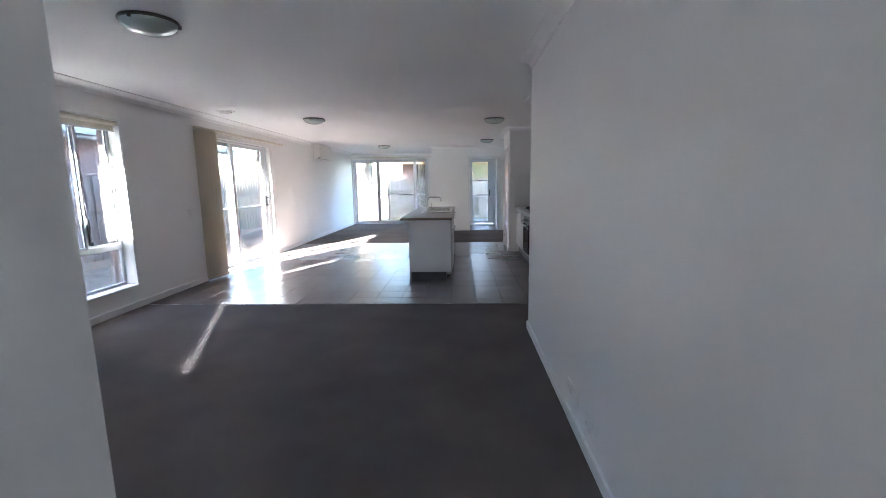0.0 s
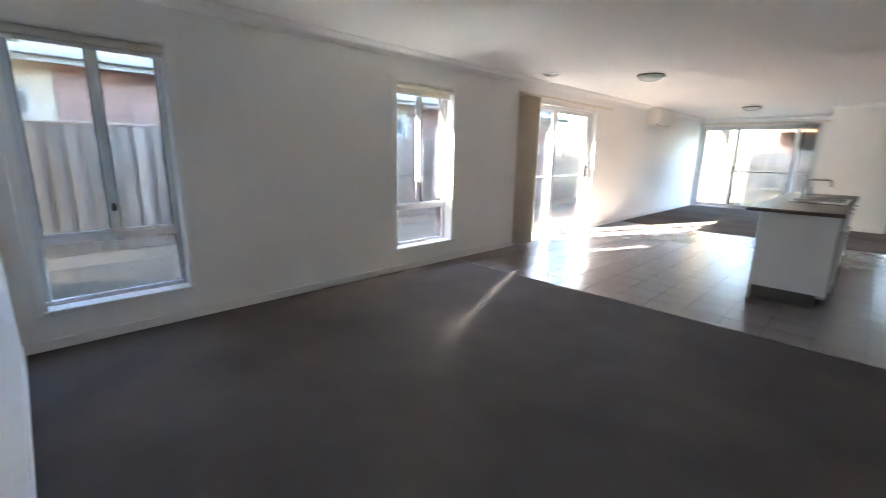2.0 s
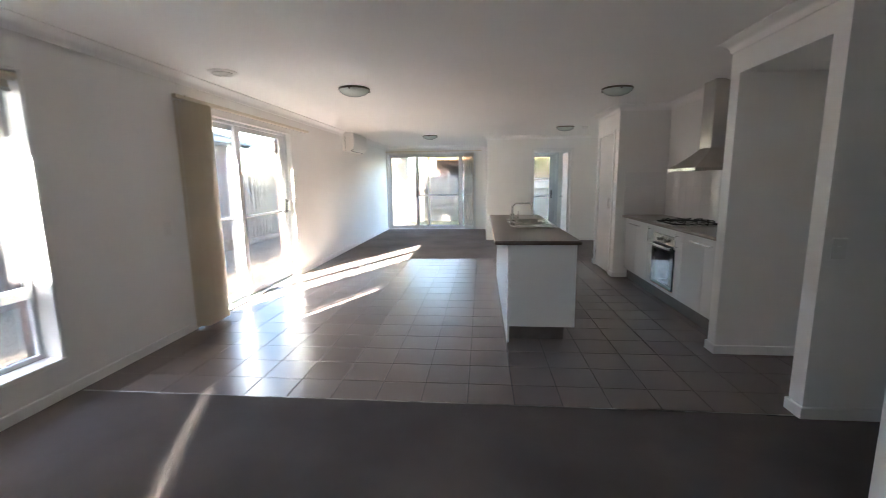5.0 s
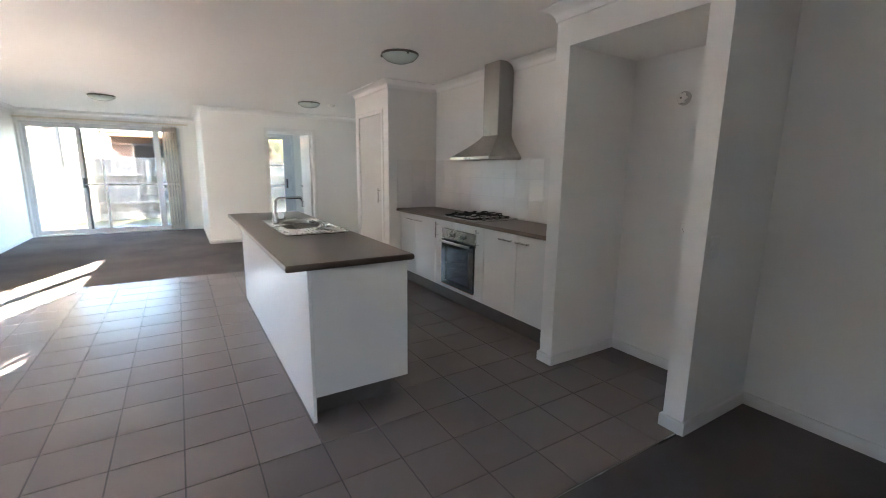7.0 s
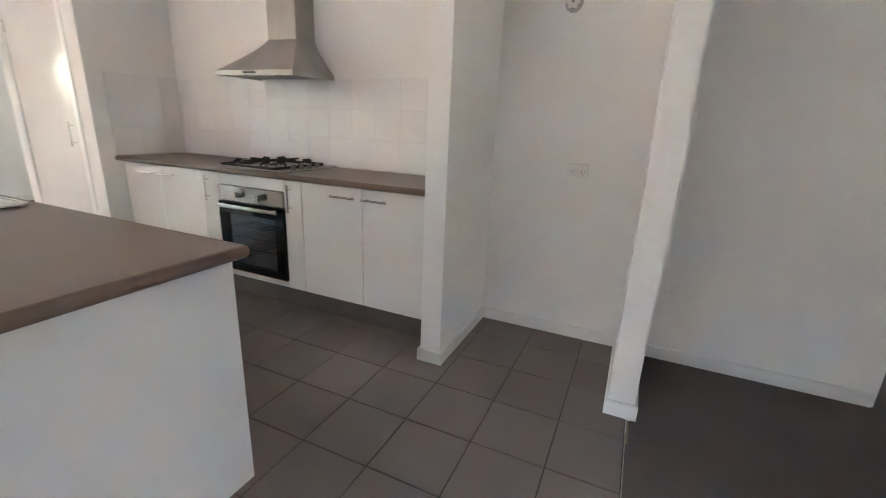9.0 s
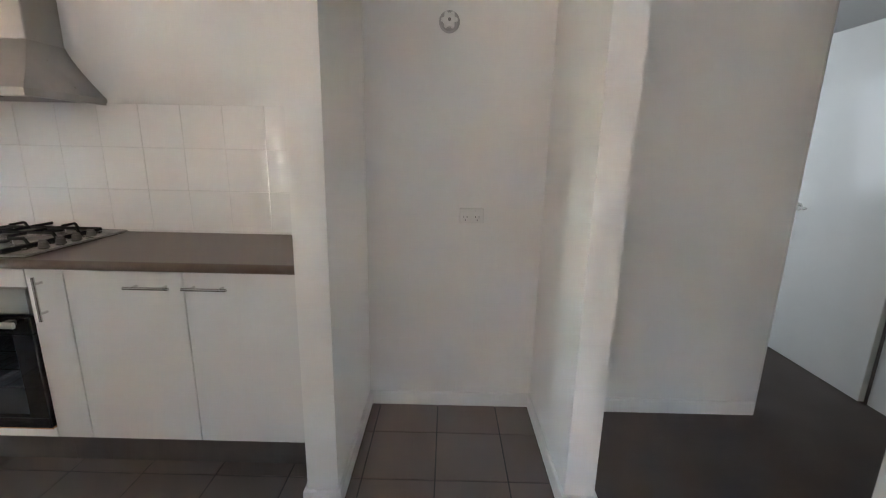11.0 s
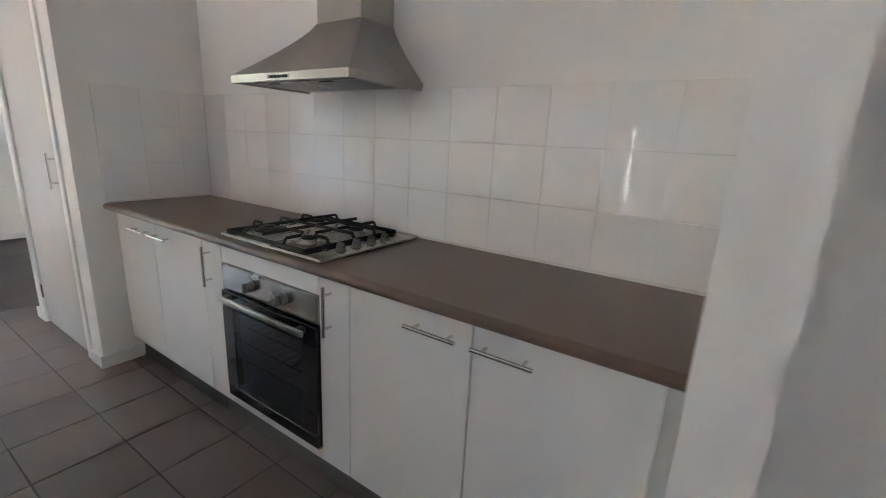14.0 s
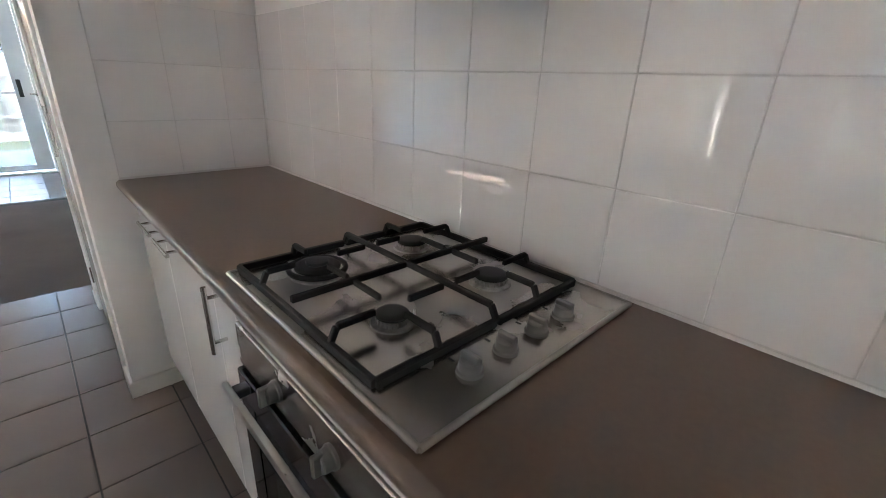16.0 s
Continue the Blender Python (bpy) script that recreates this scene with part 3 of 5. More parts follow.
def vertical_blind(base, axis, rail0, rail1, at, stack0, stack1, z_top, z_low, slats, turned):
    """Vertical blind: a head rail and fabric slats stacked together at one end."""
    vb = thing("vertical_blind", base, "beige vertical blind drawn fully back to one side", "blind")
    def b(a0, a1, c0, c1, t0, t1, bev):
        return box(t0, t1, a0, a1, c0, c1, bev) if axis == "x" else box(a0, a1, t0, t1, c0, c1, bev)
    t = sorted((at, at + (0.042 if axis == "x" else -0.042)))
    part("head_rail", b(rail0, rail1, z_top, z_top + 0.032, *t, 0.004), BLIND, vb)
    for i in range(slats):
        u = stack0 + (stack1 - stack0) * i / (slats - 1)
        a, w, n = radians(turned + 3.5 * math.sin(i * 1.9)), 0.0635, 6
        bm, rows = bmesh.new(), []
        for z in (z_low, z_top - 0.012):
            row = []
            for k in range(n + 1):
                s, bow = (k / n - 0.5) * 2 * w, 0.004 * math.cos((k / n - 0.5) * math.pi)
                du, dt = s * math.sin(a) + bow * math.cos(a), s * math.cos(a) - bow * math.sin(a)
                mid_t = (t[0] + t[1]) / 2
                row.append(bm.verts.new((mid_t + dt, u + du, z) if axis == "x" else (u + du, mid_t - dt, z)))
            rows.append(row)
        for k in range(n):
            bm.faces.new((rows[0][k], rows[0][k + 1], rows[1][k + 1], rows[1][k]))
        bmesh.ops.solidify(bm, geom=bm.faces[:], thickness=0.0012)
        slat = part("slat", bm, BLIND, vb)
        part("hanger", b(u - 0.006, u + 0.006, z_top - 0.03, z_top + 0.001, (t[0] + t[1]) / 2 - 0.004, (t[0] + t[1]) / 2 + 0.004, 0.001), PLASTIC, slat)
    part("control_chain", rod(*(((t[1] - 0.01, rail0 + 0.012, z_top), (t[1] - 0.01, rail0 + 0.012, 0.9)) if axis == "x" else ((rail1 - 0.012, t[0], z_top), (rail1 - 0.012, t[0], 0.9))), 0.0025, seg=6), PLASTIC, vb)
    for u in (rail0 + 0.15, (rail0 + rail1) / 2, rail1 - 0.15):
        part("bracket", b(u - 0.012, u + 0.012, z_top + 0.032, z_top + 0.046, *((XL + 0.001, t[1]) if axis == "x" else (t[0], YF - 0.001)), 0.001), PLASTIC, vb)
    return vb


vertical_blind((XL + 0.06, 6.05, 0.03), "x", 5.80, 8.70, XL + 0.055, 5.88, 6.21, 2.155, 0.03, 13, 10)

# sliding door in the end wall
x0, x1, z0, z1 = FS
fs = tagged(thing("door_2", ((x0 + x1) / 2, YF, 0), "white aluminium sliding glass door onto the back yard", "sliding door"), kind="structure")
fr = box(x0, x0 + 0.04, YF + 0.07, YF + 0.20, 0, z1, 0.003)
box(x1 - 0.04, x1, YF + 0.07, YF + 0.20, 0, z1, 0.003, fr)
box(x0 + 0.04, x1 - 0.04, YF + 0.07, YF + 0.20, z1 - 0.05, z1, 0.003, fr)
part("door_frame", fr, FRAME, fs)
part("sill_track", box(x0 + 0.04, x1 - 0.04, YF + 0.005, YF + 0.20, -0.02, 0.025, 0.004), FRAME, fs)
glazed_leaf(fs, "y", YF + 0.14, x0 + 0.04, -3.06, 0.027, z1 - 0.05, rail=False)
mid_leaf = glazed_leaf(fs, "y", YF + 0.095, -3.16, -1.84, 0.027, z1 - 0.05, rail=True, mid=-2.78)
pull_handle(mid_leaf, "y", YF + 0.095, -3.12, 1.03, -1)
glazed_leaf(fs, "y", YF + 0.14, -1.86, x1 - 0.04, 0.027, z1 - 0.05, rail=True)
trim = box(x0 - 0.03, x0 + 0.012, YF - 0.010, YF + 0.07, 0, z1 + 0.03, 0.002)
box(x1 - 0.012, x1 + 0.05, YF - 0.010, YF + 0.07, 0, z1 + 0.03, 0.002, trim)
box(x0 + 0.012, x1 - 0.012, YF - 0.010, YF + 0.07, z1 - 0.012, z1 + 0.03, 0.002, trim)
part("architrave", trim, TRIM, fs)
vertical_blind((-1.55, YF - 0.04, 0.03), "y", -4.02, -1.25, YF - 0.02, -1.72, -1.48, 2.225, 0.03, 16, 6)


def lever(parent, axis, at, u, z, side, way):
    """A lever handle on a round rose."""
    if axis == "y":
        rose = rod((u, at, z), (u, at + side * 0.012, z), 0.026)
        arm = tube([(u, at + side * 0.010, z), (u, at + side * 0.045, z), (u + way * 0.02, at + side * 0.052, z), (u + way * 0.115, at + side * 0.052, z)], 0.009)
    else:
        rose = rod((at, u, z), (at + side * 0.012, u, z), 0.026)
        arm = tube([(at + side * 0.010, u, z), (at + side * 0.045, u, z), (at + side * 0.052, u + way * 0.02, z), (at + side * 0.052, u + way * 0.115, z)], 0.009)
    h = part("door_handle", arm, CHROME, parent, "satin chrome lever handle")
    part("rose", rose, CHROME, h)


def hinge(parent, x, y, z):
    part("hinge", rod((x, y, z - 0.045), (x, y, z + 0.045), 0.007, seg=10), CHROME, parent)


def casing_y(parent, x0, x1, z1, y, side):
    """Frame and architrave of a doorway in a wall that runs along x."""
    ya, yb = sorted((y, y + side * 0.012))
    t = box(x0 - 0.045, x0 + 0.004, ya, yb, 0, z1 + 0.045, 0.003)
    box(x1 - 0.004, x1 + 0.045, ya, yb, 0, z1 + 0.045, 0.003, t)
    box(x0 + 0.004, x1 - 0.004, ya, yb, z1 - 0.004, z1 + 0.045, 0.003, t)
    part("architrave", t, TRIM, parent)


# laundry doorway, its open leaf and the outer door beyond
ld = tagged(thing("door_3", (0.36, YW, 0), "white painted internal door standing open into the laundry", "door"), kind="structure")
casing_y(ld, FD[0], FD[1], FD[3], YW - 0.0005, -1)
jamb = box(FD[0], FD[0] + 0.018, YW, YW + 0.11, 0, FD[3] - 0.018, 0.001)
box(FD[1] - 0.018, FD[1], YW, YW + 0.11, 0, FD[3] - 0.018, 0.001, jamb)
box(FD[0], FD[1], YW, YW + 0.11, FD[3] - 0.018, FD[3], 0.001, jamb)
part("jamb", jamb, TRIM, ld)
leaf = part("door_leaf", box(FD[1] - 0.056, FD[1] - 0.021, YW + 0.115, YW + 0.80, 0.012, 2.03, 0.002), DOOR, ld)
lever(leaf, "x", FD[1] - 0.056, YW + 0.74, 1.0, -1, -1)
hinge(leaf, FD[1] - 0.026, YW + 0.108, 0.25)
hinge(leaf, FD[1] - 0.026, YW + 0.108, 1.8)

ed = tagged(thing("door_4", (0.5, YL, 0), "glazed white outer door of the laundry, closed", "door"), kind="structure")
fr = box(LE[0], LE[0] + 0.05, YL + 0.01, YL + 0.13, 0.02, LE[3], 0.003)
box(LE[1] - 0.05, LE[1], YL + 0.01, YL + 0.13, 0.02, LE[3], 0.003, fr)
box(LE[0] + 0.05, LE[1] - 0.05, YL + 0.01, YL + 0.13, LE[3] - 0.05, LE[3], 0.003, fr)
part("door_frame", fr, FRAME, ed)
glazed_leaf(ed, "y", YL + 0.05, LE[0] + 0.052, LE[1] - 0.052, 0.03, LE[3] - 0.052, rail=True, wide=(0.05, 0.17), bars=(0.95, 1.41))
pull_handle(ed, "y", YL + 0.05, LE[1] - 0.17, 1.02, -1)

# pantry door
pd = tagged(thing("door_5", (XP, 8.9, 0), "white gloss pantry door, closed, with a bar handle", "door"), kind="structure")
xp = XP + 0.01
part("door_leaf", box(xp + 0.004, xp + 0.039, PD[0] + 0.006, PD[1] - 0.006, 0.014, PD[3] - 0.004, 0.002), DOOR, pd)
t = box(xp - 0.012, xp + 0.003, PD[0] - 0.045, PD[0] + 0.004, 0, PD[3] + 0.045, 0.003)
box(xp - 0.012, xp + 0.003, PD[1] - 0.004, PD[1] + 0.045, 0, PD[3] + 0.045, 0.003, t)
box(xp - 0.012, xp + 0.003, PD[0] + 0.004, PD[1] - 0.004, PD[3] - 0.004, PD[3] + 0.045, 0.003, t)
part("architrave", t, TRIM, pd)


def bar_handle(parent, axis, at, a, b, fixed, length_out=0.032):
    """A round bar pull on two posts, standing off a front at x = at towards the room."""
    x = at - length_out
    if axis == "y":
        bar, posts = rod((x, a, fixed), (x, b, fixed), 0.0058, seg=12), [(a + 0.028, fixed), (b - 0.028, fixed)]
    else:
        bar, posts = rod((x, fixed, a), (x, fixed, b), 0.0058, seg=12), [(fixed, a + 0.028), (fixed, b - 0.028)]
    for y, z in posts:
        rod((x, y, z), (at, y, z), 0.0045, seg=10, bm=bar)
    return part("handle", bar, CHROME, parent, "brushed steel bar handle")


bar_handle(pd, "z", xp + 0.004, 0.955, 1.135, PD[0] + 0.075)
for z in (0.22, 1.80):
    hinge(pd, xp + 0.001, PD[1] - 0.004, z)

# bedroom door off the side passage, standing open
bd = tagged(thing("door_6", (1.40, 2.9, 0), "white flush internal door standing open off the passage", "door"), kind="structure")
leaf = part("door_leaf", box(1.415, 2.135, 2.875, 2.91, 0.012, 2.03, 0.002), DOOR, bd)
lever(leaf, "y", 2.91, 2.07, 1.0, 1, -1)
t = box(1.278, 1.290, 2.815, 2.864, 0, 2.095, 0.003)
box(1.278, 1.290, 2.864, 3.575, 2.046, 2.095, 0.003, t)
part("architrave", t, TRIM, bd)
t = box(1.29, 1.40, 2.86, 2.872, 0, 2.04, 0.001)
box(1.29, 1.40, 3.563, 3.575, 0, 2.04, 0.001, t)
box(1.29, 1.40, 2.86, 3.575, 2.04, 2.05, 0.001, t)
part("jamb", t, TRIM, bd)

# ---- kitchen run ----
CF = 0.79                                           # fronts of the base cabinets
KT = 0.9
bk = thing("kitchen_worktop", (1.03, 7.0, 0.865), "brown laminate kitchen worktop with a rounded front edge", "worktop")
part("top", box(0.766, XK - 0.001, YD + 0.001, YP - 0.001, 0.865, 0.9), WORKTOP, bk)
part("front_edge", prism([(0.766, 0.865), (0.760, 0.866), (0.751, 0.872), (0.748, 0.882), (0.751, 0.893), (0.759, 0.899), (0.766, 0.9)], "y", YD + 0.001, YP - 0.001), WORKTOP, bk, smooth=50)
part("sealant", prism([(XK - 0.011, 0.9), (XK - 0.0095, 0.906), (XK - 0.001, 0.909), (XK - 0.001, 0.9)], "y", YD + 0.001, YP - 0.001), PLASTIC, bk, "white sealant bead along the tiles")


def cabinet(y0, y1, fronts, label):
    """A base unit: carcass, kickboard and doors. fronts: (from, to, z0, z1, handle)."""
    c = thing("base_cabinet", ((CF + XK) / 2, (y0 + y1) / 2, 0), label, "cabinet", "kitchen base cabinets")
    part("body", box(CF + 0.034, XK - 0.002, y0 + 0.0005, y1 - 0.0005, 0.15, 0.864), CABINET, c)
    part("kickboard", box(CF + 0.06, CF + 0.075, y0 + 0.0005, y1 - 0.0005, 0.001, 0.15), KICK, c, "brown kickboard")
    for a, b, z0, z1, h in fronts:
        d = part("door", box(CF, CF + 0.018, a + 0.0025, b - 0.0025, z0, z1, 0.0015), CABINET, c)
        if h == "left":
            bar_handle(d, "y", CF, b - 0.175, b - 0.012, 0.802)
        if h == "right":
            bar_handle(d, "y", CF, a + 0.035, a + 0.20, 0.802)
        if h == "up":
            bar_handle(d, "z", CF, 0.665, 0.835, (a + b) / 2 + 0.012)
    return c


cabinet(YD + 0.001, 6.59, [(YD + 0.03, 6.15, 0.153, 0.858, "left"), (6.15, 6.59, 0.153, 0.858, "right")], "white two-door base cabinet with bar handles")
cabinet(6.59, 6.732, [(6.59, 6.732, 0.153, 0.858, "up")], "narrow white pull-out cabinet beside the oven")
cabinet(7.312, 7.46, [(7.312, 7.46, 0.153, 0.858, "up")], "narrow white pull-out cabinet beside the oven")
cabinet(7.46, YP - 0.001, [(7.46, 7.90, 0.153, 0.858, "left"), (7.90, 8.31, 0.153, 0.858, "right")], "white two-door base cabinet with bar handles")

oh = thing("oven_housing", (CF + 0.2, 7.02, 0), "white oven housing with filler strips above and below", "cabinet")
part("top_filler", box(CF, CF + 0.018, 6.7335, 7.3105, 0.786, 0.858, 0.001), CABINET, oh)
part("bottom_filler", box(CF, CF + 0.018, 6.7335, 7.3105, 0.153, 0.193, 0.001), CABINET, oh)
part("base", box(CF + 0.019, XK - 0.003, 6.7335, 7.3105, 0.15, 0.19), CABINET, oh)
part("kickboard", box(CF + 0.06, CF + 0.075, 6.7335, 7.3105, 0.001, 0.15), KICK, oh)

oven = thing("oven", (CF, 7.022, 0.195), "built-in steel and black glass electric oven", "oven")
ya, yb = 6.737, 7.307
cav = bmesh.new()
for b in ((CF + 0.02, XK - 0.05, ya, ya + 0.02, 0.2, 0.80), (CF + 0.02, XK - 0.05, yb - 0.02, yb, 0.2, 0.80), (CF + 0.02, XK - 0.05, ya + 0.02, yb - 0.02, 0.2, 0.22), (CF + 0.02, XK - 0.05, ya + 0.02, yb - 0.02, 0.68, 0.80), (XK - 0.07, XK - 0.05, ya + 0.02, yb - 0.02, 0.22, 0.68)):
    box(*b, bm=cav)
part("cavity", cav, ENAMEL, oven)
part("control_panel", box(CF - 0.005, CF + 0.018, ya, yb, 0.681, 0.782, 0.002), STEEL_FLAT, oven, "brushed steel control panel")
dr = part("oven_door", box(CF - 0.014, CF + 0.012, ya, yb, 0.200, 0.248, 0.003), BLACK, oven, "black glass oven door")
part("door_top", box(CF - 0.014, CF + 0.012, ya, yb, 0.600, 0.672, 0.003), BLACK, dr)
for a, b in ((ya, ya + 0.075), (yb - 0.075, yb)):
    part("door_side", box(CF - 0.014, CF + 0.012, a, b, 0.248, 0.600, 0.001), BLACK, dr)
pane((CF - 0.0125, CF - 0.0085, ya + 0.075, yb - 0.075, 0.248, 0.600), dr, OVEN_GLASS, "oven_window")
for z in (0.34, 0.42, 0.50):
    r = rod((CF + 0.05, ya + 0.025, z), (CF + 0.05, yb - 0.025, z), 0.003, seg=8)
    for k in range(9):
        y = ya + 0.06 + k * 0.056
        rod((CF + 0.05, y, z), (CF + 0.40, y, z), 0.002, seg=6, bm=r)
    part("shelf_rack", r, CHROME, oven, "wire oven shelf")
hb = box(CF - 0.056, CF - 0.042, ya + 0.022, yb - 0.022, 0.642, 0.666, 0.005, seg=2)
grip = part("door_handle", hb, STEEL, dr, "steel bar across the oven door")
for y in (ya + 0.045, yb - 0.075):
    part("handle_bracket", box(CF - 0.044, CF - 0.013, y, y + 0.03, 0.644, 0.664, 0.003), RUBBER, grip, "black handle bracket")
for y in (6.908, 7.104):
    k = part("knob", lathe([(0.021, 0), (0.022, 0.006), (0.019, 0.008), (0.0175, 0.022), (0.015, 0.024)], (CF - 0.005, y, 0.731), 24, axis="-X"), KNOB, oven, "silver control knob")
    part("knob_grip", box(CF - 0.041, CF - 0.022, y - 0.0055, y + 0.0055, 0.711, 0.751, 0.002), KNOB, k)
for y in (6.890, 7.078, 7.112):
    part("dial_mark", box(CF - 0.0056, CF - 0.0048, y - 0.003, y + 0.003, 0.764, 0.768), SLOT, oven)
part("lower_trim", box(CF - 0.010, CF + 0.01, ya, yb, 0.1945, 0.199), TIMBER, oven, "tarnished trim under the oven door")

# gas hob
HX0, HX1, HY0, HY1 = 0.778, 1.278, 6.704, 7.270
hob = thing("gas_hob", (1.02, 6.99, KT), "stainless steel four-burner gas hob with black trivets", "hob")
part("hob_plate", box(HX0, HX1, HY0, HY1, KT + 0.0005, KT + 0.011, 0.004, seg=2), STEEL_FLAT, hob)
part("pressed_well", box(HX0 + 0.028, HX1 - 0.028, HY0 + 0.125, HY1 - 0.022, KT + 0.0112, KT + 0.0128, 0.0008), STEEL_FLAT, hob)
GY0, GY1, GX0, GX1, GT = HY0 + 0.105, HY1 - 0.010, HX0 + 0.018, HX1 - 0.018, KT + 0.044
gym = (GY0 + GY1) / 2
BURN = [(0.905, 6.918, 0.023), (0.905, 7.155, 0.040), (1.140, 6.918, 0.029), (1.140, 7.155, 0.029)]


def bar(a, b, w=0.0075, h=0.012, bm=None):
    """A square bar from a to b, for the trivets."""
    a, b = Vector(a), Vector(b)
    way = (b - a).normalized()
    own = bmesh.new()
    bmesh.ops.create_cube(own, size=1, matrix=Matrix.Translation((a + b) / 2) @ way.to_track_quat("X", "Z").to_matrix().to_4x4() @ Matrix.Diagonal(((b - a).length, w, h, 1)))
    bmesh.ops.bevel(own, geom=own.edges[:], offset=0.0015, segments=1, affect="EDGES")
    return merge(bm, own)


def trivet(xa, xb, burners):
    """One pan support: a low frame and raised fingers bent up towards each burner."""
    low, g = KT + 0.0185, None
    outer = xa if xa < xm - 0.05 else xb
    for a, b in (((outer, GY0, low), (outer, GY1, low)), ((xa, GY0, low), (xb, GY0, low)), ((xa, GY1, low), (xb, GY1, low))):
        g = bar(a, b, 0.010, 0.014, g)
    part_ = part("trivet", g, IRON, hob, "black cast iron pan support")
    for bx, by, r in burners:
        for dx, dy in ((1, 0), (-1, 0), (0, 1), (0, -1)):
            end = Vector((bx + dx * (r * 0.7 + 0.016), by + dy * (r * 0.7 + 0.016), GT))
            edge = Vector((xb if dx > 0 else xa if dx < 0 else bx, GY1 if dy > 0 and by > gym else GY0 if dy < 0 and by < gym else (gym if dy else by), GT if dx and abs((xb if dx > 0 else xa) - xm) < 0.01 else low))
            if dy and ((dy > 0) != (by > gym)):
                edge = Vector((bx, gym, GT))
            knee = edge.copy()
            knee.z = GT
            knee += (end - knee).normalized() * 0.012
            f = bar(knee, end, 0.008, 0.011)
            if edge.z < GT:
                bar(edge, knee, 0.009, 0.010, f)
            part("trivet_finger", f, IRON, part_)
    part("trivet_bridge", bar((xa, gym, GT - 0.002), (xb, gym, GT - 0.002), 0.009, 0.012), IRON, part_)
    for y in (GY0, GY1):
        for x in (xa + 0.006, xb - 0.006):
            part("trivet_foot", rod((x, y, KT + 0.0112), (x, y, low), 0.005, seg=8), RUBBER, part_)


xm = (GX0 + GX1) / 2
mid = bar((xm, GY0 + 0.012, GT - 0.001), (xm, GY1 - 0.012, GT - 0.001), 0.009, 0.011)
bar((xm, GY0, KT + 0.0185), (xm, GY0 + 0.014, GT), 0.009, 0.011, mid)
bar((xm, GY1, KT + 0.0185), (xm, GY1 - 0.014, GT), 0.009, 0.011, mid)
part("trivet_middle_bar", mid, IRON, hob, "black cast iron pan support")
trivet(GX0, xm - 0.003, BURN[:2])
trivet(xm + 0.003, GX1, BURN[2:])
for x, y, r in BURN:
    z = KT + 0.0128
    b = part("burner", lathe([(r + 0.012, 0.0), (r + 0.011, 0.0025), (r + 0.003, 0.0045), (r + 0.0015, 0.012), (r - 0.004, 0.0135)], (x, y, z), 28), BURNER, hob, "ringed alloy gas burner")
    part("burner_cap", lathe([(r - 0.003, 0.0138), (r + 0.0035, 0.0145), (r + 0.004, 0.0185), (r, 0.0215), (r - 0.008, 0.0222)], (x, y, z), 28), CAP, b, "black enamel burner cap")
    tooth = block_mesh("burner_tooth", 0.0032, 0.0022, 0.008, BURNER)
    for k in range(20):
        a = k * math.pi / 10
        o = shared("burner_tooth", tooth, b, Vector((x + (r + 0.0022) * math.cos(a), y + (r + 0.0022) * math.sin(a), z + 0.0085)) - AT[b])
        o.rotation_euler = (0, 0, a)
    part("spark_pin", rod((x + r + 0.012, y - 0.012, z), (x + r + 0.012, y - 0.012, z + 0.016), 0.0022, seg=8), PLASTIC, b)
wx, wy, wr = BURN[1]
ring = [(wx + (wr + 0.013) * math.cos(k * math.pi / 16), wy + (wr + 0.013) * math.sin(k * math.pi / 16), KT + 0.026) for k in range(33)]
part("wok_ring", tube(ring, 0.0055, 8), CAP, hob, "black outer flame ring")
part("inner_cap", lathe([(0.020, 0.0222), (0.022, 0.0240), (0.021, 0.0290), (0.014, 0.0305)], (wx, wy, KT + 0.0128), 24), CAP, hob)
rolled = [(x, y, KT + 0.0085) for x, y in ((HX0, HY0), (HX1, HY0), (HX1, HY1), (HX0, HY1))]
for p, q in zip(rolled, rolled[1:] + rolled[:1]):
    part("rolled_edge", rod(p, q, 0.0048, seg=10), STEEL, hob, smooth=60)
for i in range(4):
    x = 0.910 + i * 0.076
    k = part("knob", lathe([(0.019, 0), (0.019, 0.004), (0.0165, 0.006), (0.0155, 0.018), (0.013, 0.020)], (x, HY0 + 0.052, KT + 0.011), 24), KNOB, hob, "grey gas control knob")
    part("knob_grip", box(x - 0.0045, x + 0.0045, HY0 + 0.036, HY0 + 0.068, KT + 0.028, KT + 0.040, 0.002), KNOB, k)
    part("knob_mark", box(x - 0.002, x + 0.002, HY0 + 0.082, HY0 + 0.092, KT + 0.0111, KT + 0.0116), SLOT, hob)

